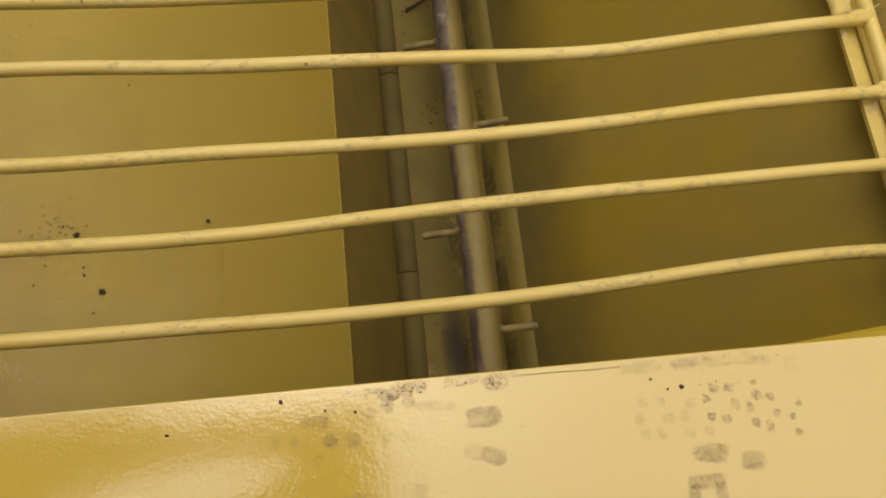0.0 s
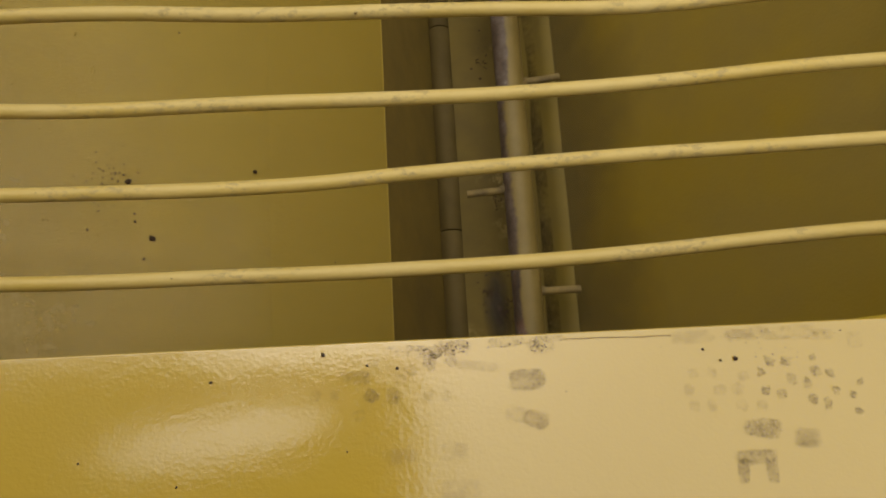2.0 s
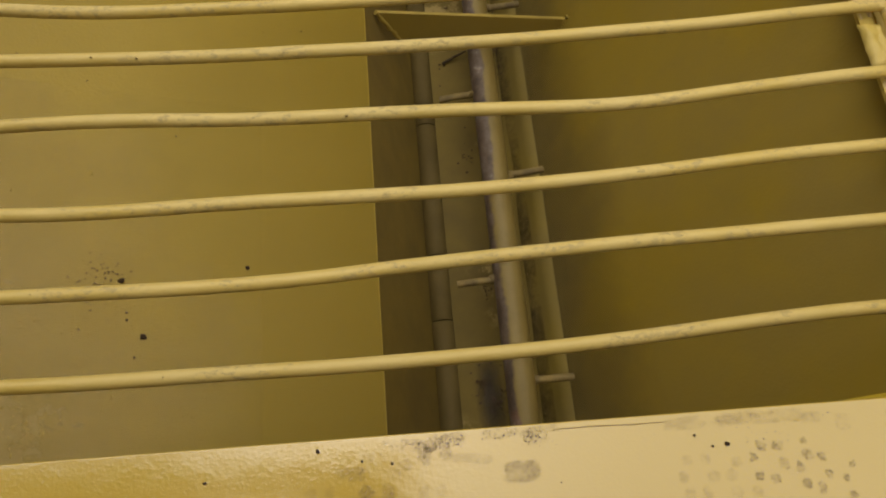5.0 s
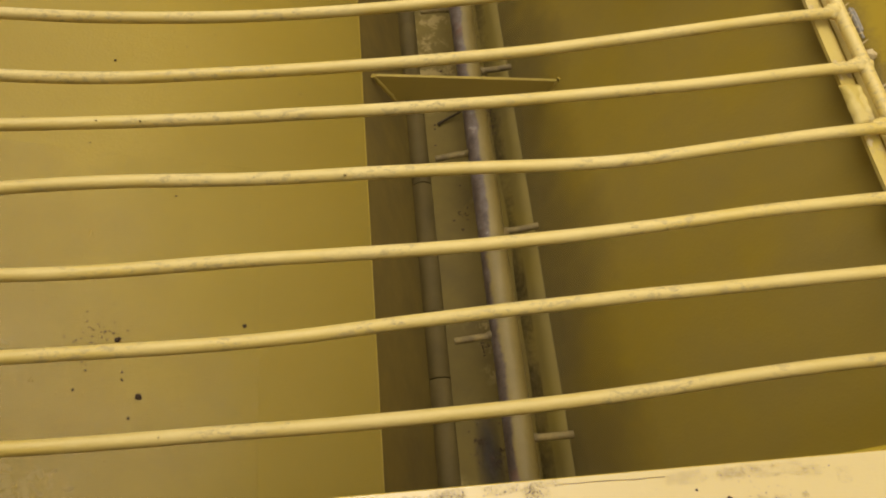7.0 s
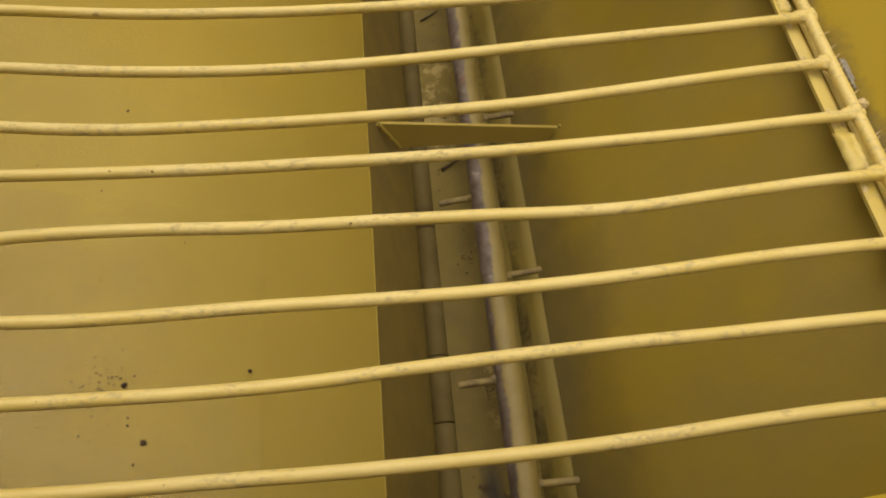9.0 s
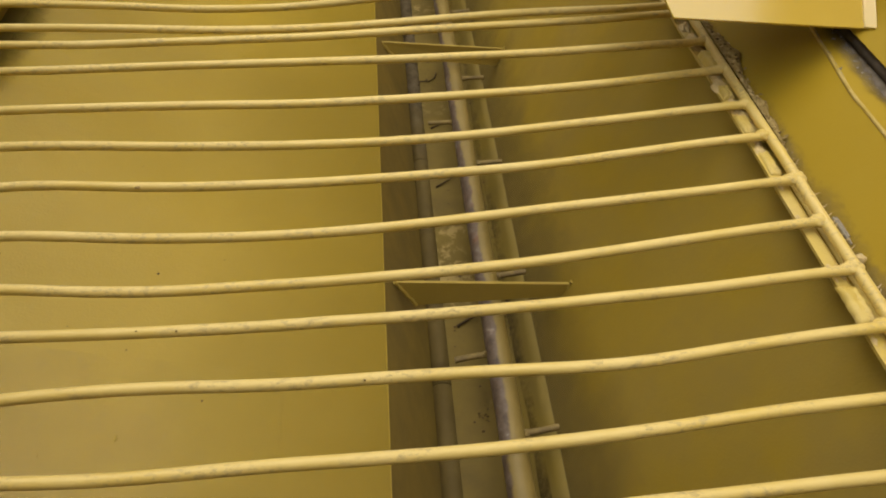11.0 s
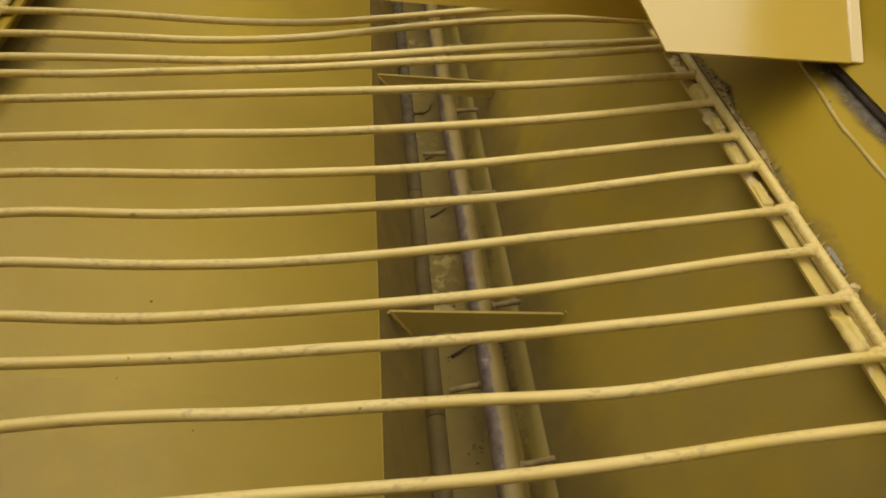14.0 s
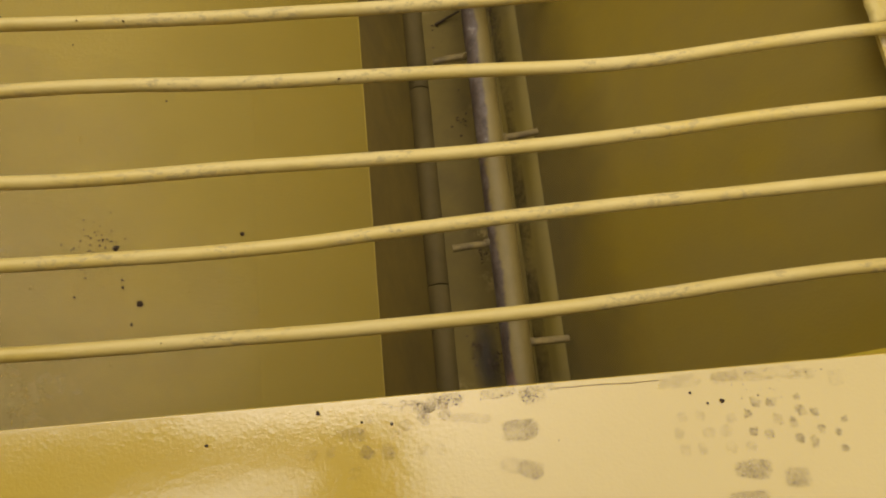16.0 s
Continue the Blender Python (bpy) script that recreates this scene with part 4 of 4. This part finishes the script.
for i in range(401):
    y = 0.135 + 0.0022 * i
    full = min(1.0, (y - 0.135) / 0.05) * min(1.0, max(0.0, 0.75 + 0.9 * noise.noise(Vector((y * 19, 4.4, 0)))))
    row = []
    for k in range(8):
        u = k / 7
        rough = noise.noise(Vector((u * 2.2, y * 260, 1.7)))
        row.append(bm.verts.new((0.5225 + 0.0105 * u, y, -0.0150 + full * (0.0085 + 0.0022 * rough) * math.sin(math.pi * (0.12 + 0.88 * u) * 0.62) ** 0.6)))
    rows.append(row)
for p, q in zip(rows, rows[1:]):
    for k in range(7):
        bm.faces.new((p[k], p[k + 1], q[k + 1], q[k]))
tagged(smooth(part("dirt_fill", bm, M_LEDGE), 50), "dirt packed in the groove beside the rail, painted over yellow", "caked dirt", kind="stuff")
for count, stuff, size, label in ((460, M_DEBRIS, 0.0024, "brown seed crumbs heaped between rail and hopper side"), (240, M_CLOD, 0.0026, "pale crumbs of dried dirt heaped between rail and hopper side"), (130, M_GRIT_BROWN, 0.0022, "dark soil crumbs heaped between rail and hopper side")):
    bm = bmesh.new()
    for k in range(count):
        y = rng.uniform(0.14, 1.05)
        w = heap_width(y)
        if w < 0.003:
            continue
        u = rng.uniform(0.1, 0.95)
        x = 0.5365 + u * w
        r = 0.0007 + (size - 0.0007) * rng.random() ** 2
        crumb(bm, (x, y, (0.0035 - 0.0100 * max(0.0, 1 - w / 0.008)) * (1 - u) + (-0.0120 + max(0.0, w - 0.006) * 1.24) * u + 0.0014 * math.sin(math.pi * u)), r, rng, 0.7, 2)
    tagged(part("debris", bm, stuff), label, "debris", kind="stuff")
bm = bmesh.new()
for i in range(90):
    y = rng.uniform(0.16, 0.95)
    if noise.noise(Vector((y * 17, 3.3, 0))) < -0.10:
        continue
    r = rng.uniform(0.0030, 0.0066)
    lump(bm, (rng.uniform(0.5165, 0.5265), y, -0.0088), (r * 0.95, r * 1.8, r * 0.5), i * 1.3, detail=3)
for i in range(14):
    r = rng.uniform(0.0022, 0.0036)
    lump(bm, (rng.uniform(0.5160, 0.5180) if i % 3 else 0.5235, rng.choice((0.004, 0.012, -0.058, -0.064, 0.066, -0.118, 0.105)) + rng.uniform(-0.006, 0.006), -0.0086), (r * 0.8, r * 1.6, r * 0.35), i * 2.9, detail=3)
tagged(smooth(part("caked_dirt", bm, M_CLOD), 60), "lumpy dirt caked on the ledge and painted over", "caked dirt", kind="stuff")


bm = bmesh.new()
for _ in range(34):
    y = rng.uniform(0.195, 0.300)
    crumb(bm, (fold_x(y) + rng.gauss(0.0012, 0.0012), y, 0.0508 + 0.0004 * rng.random()), rng.uniform(0.0005, 0.0014), rng, 0.6)
for _ in range(26):
    y = rng.uniform(0.12, 0.34)
    x = rng.uniform(0.612, 0.622)
    crumb(bm, (x, y, 0.0503 + (x - 0.5925) * 0.2 + 0.0006), rng.uniform(0.0005, 0.0015), rng, 0.6)
tagged(part("dust_crumbs", bm, M_WOOD), "pale grey dust crumbs lying on the fold of the hopper side", "crumbs", kind="stuff")


def cake(at, size, seed, label):
    """A slab of caked dirt under paint: broken edges, uneven top, a crack along it."""
    w, l, h = size
    bm = bmesh.new()
    nx, ny = 10, 22
    grid = []
    for a in range(nx + 1):
        row = []
        for b in range(ny + 1):
            u, v = a / nx * 2 - 1, b / ny * 2 - 1
            edge = 1 + 0.16 * noise.noise(Vector((u * 2 + seed, v * 4, seed)))
            rim = max(0.0, 1 - max(abs(u), abs(v)) ** 7)
            crack = 0.35 * math.exp(-((u - 0.15 - 0.35 * noise.noise(Vector((v * 2.5, seed, 1)))) / 0.10) ** 2)
            z = h * rim * (0.85 + 0.30 * noise.noise(Vector((u * 1.6, v * 3.5, seed))) - crack)
            row.append(bm.verts.new((u * w * 0.5 * edge, v * l * 0.5 * (1 + 0.06 * noise.noise(Vector((u * 3, seed, v * 2)))), z)))
        grid.append(row)
    for a in range(nx):
        for b in range(ny):
            bm.faces.new((grid[a][b], grid[a + 1][b], grid[a + 1][b + 1], grid[a][b + 1]))
    skirt = [grid[a][0] for a in range(nx + 1)] + [grid[nx][b] for b in range(1, ny + 1)] + [grid[a][ny] for a in range(nx - 1, -1, -1)] + [grid[0][b] for b in range(ny - 1, 0, -1)]
    low = [bm.verts.new((v.co.x, v.co.y, -0.001)) for v in skirt]
    for k in range(len(skirt)):
        m = (k + 1) % len(skirt)
        bm.faces.new((skirt[k], low[k], low[m], skirt[m]))
    bm.faces.new(low)
    ob = tagged(smooth(part("dirt_slab", bm, M_LEDGE), 60), label, "dirt slab", "slabs of dirt on the ledge")
    ob.location = at
    return ob


cake((0.5200, -0.0290, -0.0082), (0.0165, 0.0400, 0.0052), 1.7, "broken slab of dirt on the ledge, painted over yellow")
cake((0.5215, 0.1450, -0.0082), (0.0120, 0.0350, 0.0032), 5.2, "thin slab of dirt on the ledge, painted over yellow")
cake((0.5205, 0.2050, -0.0082), (0.0130, 0.0300, 0.0040), 9.4, "cracked slab of dirt on the ledge, painted over yellow")
cake((0.5265, 0.3150, -0.0085), (0.0210, 0.0440, 0.0115), 3.3, "large pale clump of dirt caked on ledge and rail")
cake((0.5210, 0.2600, -0.0082), (0.0120, 0.0240, 0.0060), 7.9, "pale rough clump of dirt caked on the ledge")
ob = tagged(smooth(part("dirt_clod", lump(bmesh.new(), (0, 0, 0), (0.0052, 0.0052, 0.0050), 4.4, detail=2), M_CLOD), 25), "pale yellow angular dirt clod sitting beside the grate rail", "clod", "clods")
ob.location = (0.5410, 0.0135, -0.0020)
for k, (x, y, turn, length) in enumerate(((0.5402, 0.0440, 5, 0.030), (0.5424, 0.0480, 4, 0.022))):
    bm = sweep([(0.0004 * math.sin(i * 1.9), (i / 6 - 0.5) * length, 0.0003 * math.cos(i * 2.3)) for i in range(7)], lambda u: 0.0009 + 0.0005 * math.sin(0.35 + u * 2.5), 6)
    ob = tagged(part("wood_chip", bm, M_WOOD), "weathered grey splinter of wood lying beside the grate rail", "wood chip", "wood chips")
    ob.matrix_basis = pose(x, y, 0.0012, 5, 0, turn)


# ---- straw and twigs in the trough ----
def twig(points, r, label):
    base = Vector(points[0])
    bm = sweep([Vector(p) - base for p in points], lambda s: r * (1 - 0.35 * s), 8)
    ob = tagged(smooth(part("twig", bm, M_TWIG), 60), label, "twig", "twigs")
    ob.location = base


FLOOR = -0.396
bm = bmesh.new()
for _ in range(90):
    cx, cy = rng.choice(((0.2425, -0.1952), (0.2425, -0.1952), (0.2580, -0.215), (0.2590, -0.226), (0.2600, -0.0825), (0.2558, 0.1025)))
    flake(bm, (rng.gauss(cx, 0.0045), rng.gauss(cy, 0.0035 if cx < 0.25 else 0.008), FLOOR + 0.0006 + 0.003 * rng.random()), rng.uniform(0.0015, 0.006), rng.uniform(0.0003, 0.0010), rng)
tagged(part("trough_litter", bm, M_GRIT_BROWN), "dark straw bits lying beside the agitator shaft", "litter", kind="stuff")
twig([(0.236, 0.247, FLOOR + 0.003), (0.252, 0.255, FLOOR + 0.005), (0.270, 0.262, FLOOR + 0.009)], 0.0022, "short dark twig lying across the trough floor")
twig([(0.232, 0.548, FLOOR + 0.002), (0.247, 0.556, FLOOR + 0.004), (0.262, 0.566, FLOOR + 0.006)], 0.0019, "short dark twig lying beside the shaft")
twig([(0.222, 0.852, FLOOR + 0.002), (0.226, 0.868, FLOOR + 0.003), (0.245, 0.866, FLOOR + 0.003), (0.258, 0.878, FLOOR + 0.003), (0.262, 0.896, FLOOR + 0.004)], 0.0016, "bent dark straw curled on the trough floor")
twig([(0.236, 0.712, FLOOR + 0.002), (0.252, 0.720, FLOOR + 0.003)], 0.0018, "short dark twig lying on the trough floor")
twig([(0.303, 0.300, FLOOR + 0.004), (0.318, 0.288, FLOOR + 0.012), (0.312, 0.274, FLOOR + 0.010)], 0.0020, "hooked dark twig against the trough side")
bm = bmesh.new()
for _ in range(260):
    side = rng.random()
    x = rng.gauss(0.246, 0.010) if side < 0.45 else rng.gauss(0.310, 0.010)
    x = min(max(x, 0.226), 0.334)
    y = rng.choice((rng.uniform(-0.28, 1.2), rng.gauss(-0.205, 0.018), rng.gauss(0.275, 0.03), rng.gauss(0.86, 0.04)))
    z = FLOOR + 0.0005 + max(0, x - 0.300) ** 2 * 22
    s = 0.0005 + 0.0018 * rng.random() ** 4
    lump(bm, (x, y, z), (s * 1.3, s, s * 0.5), rng.random() * 70, detail=1)
for _ in range(420):
    y = rng.choice((rng.gauss(0.262, 0.022), rng.gauss(0.300, 0.02), rng.gauss(0.86, 0.03), rng.gauss(0.56, 0.05), rng.uniform(-0.25, 1.2)))
    x = min(max(rng.gauss(0.306, 0.005), 0.292), 0.316)
    flake(bm, (x, y, FLOOR + 0.0015 + max(0, x - 0.308) * 1.2 + 0.003 * rng.random()), rng.uniform(0.002, 0.007), rng.uniform(0.0004, 0.0011), rng)
tagged(part("trough_litter", bm, M_GRIT_BROWN), "dark crumbs and dust littering the trough floor", "litter", kind="stuff")
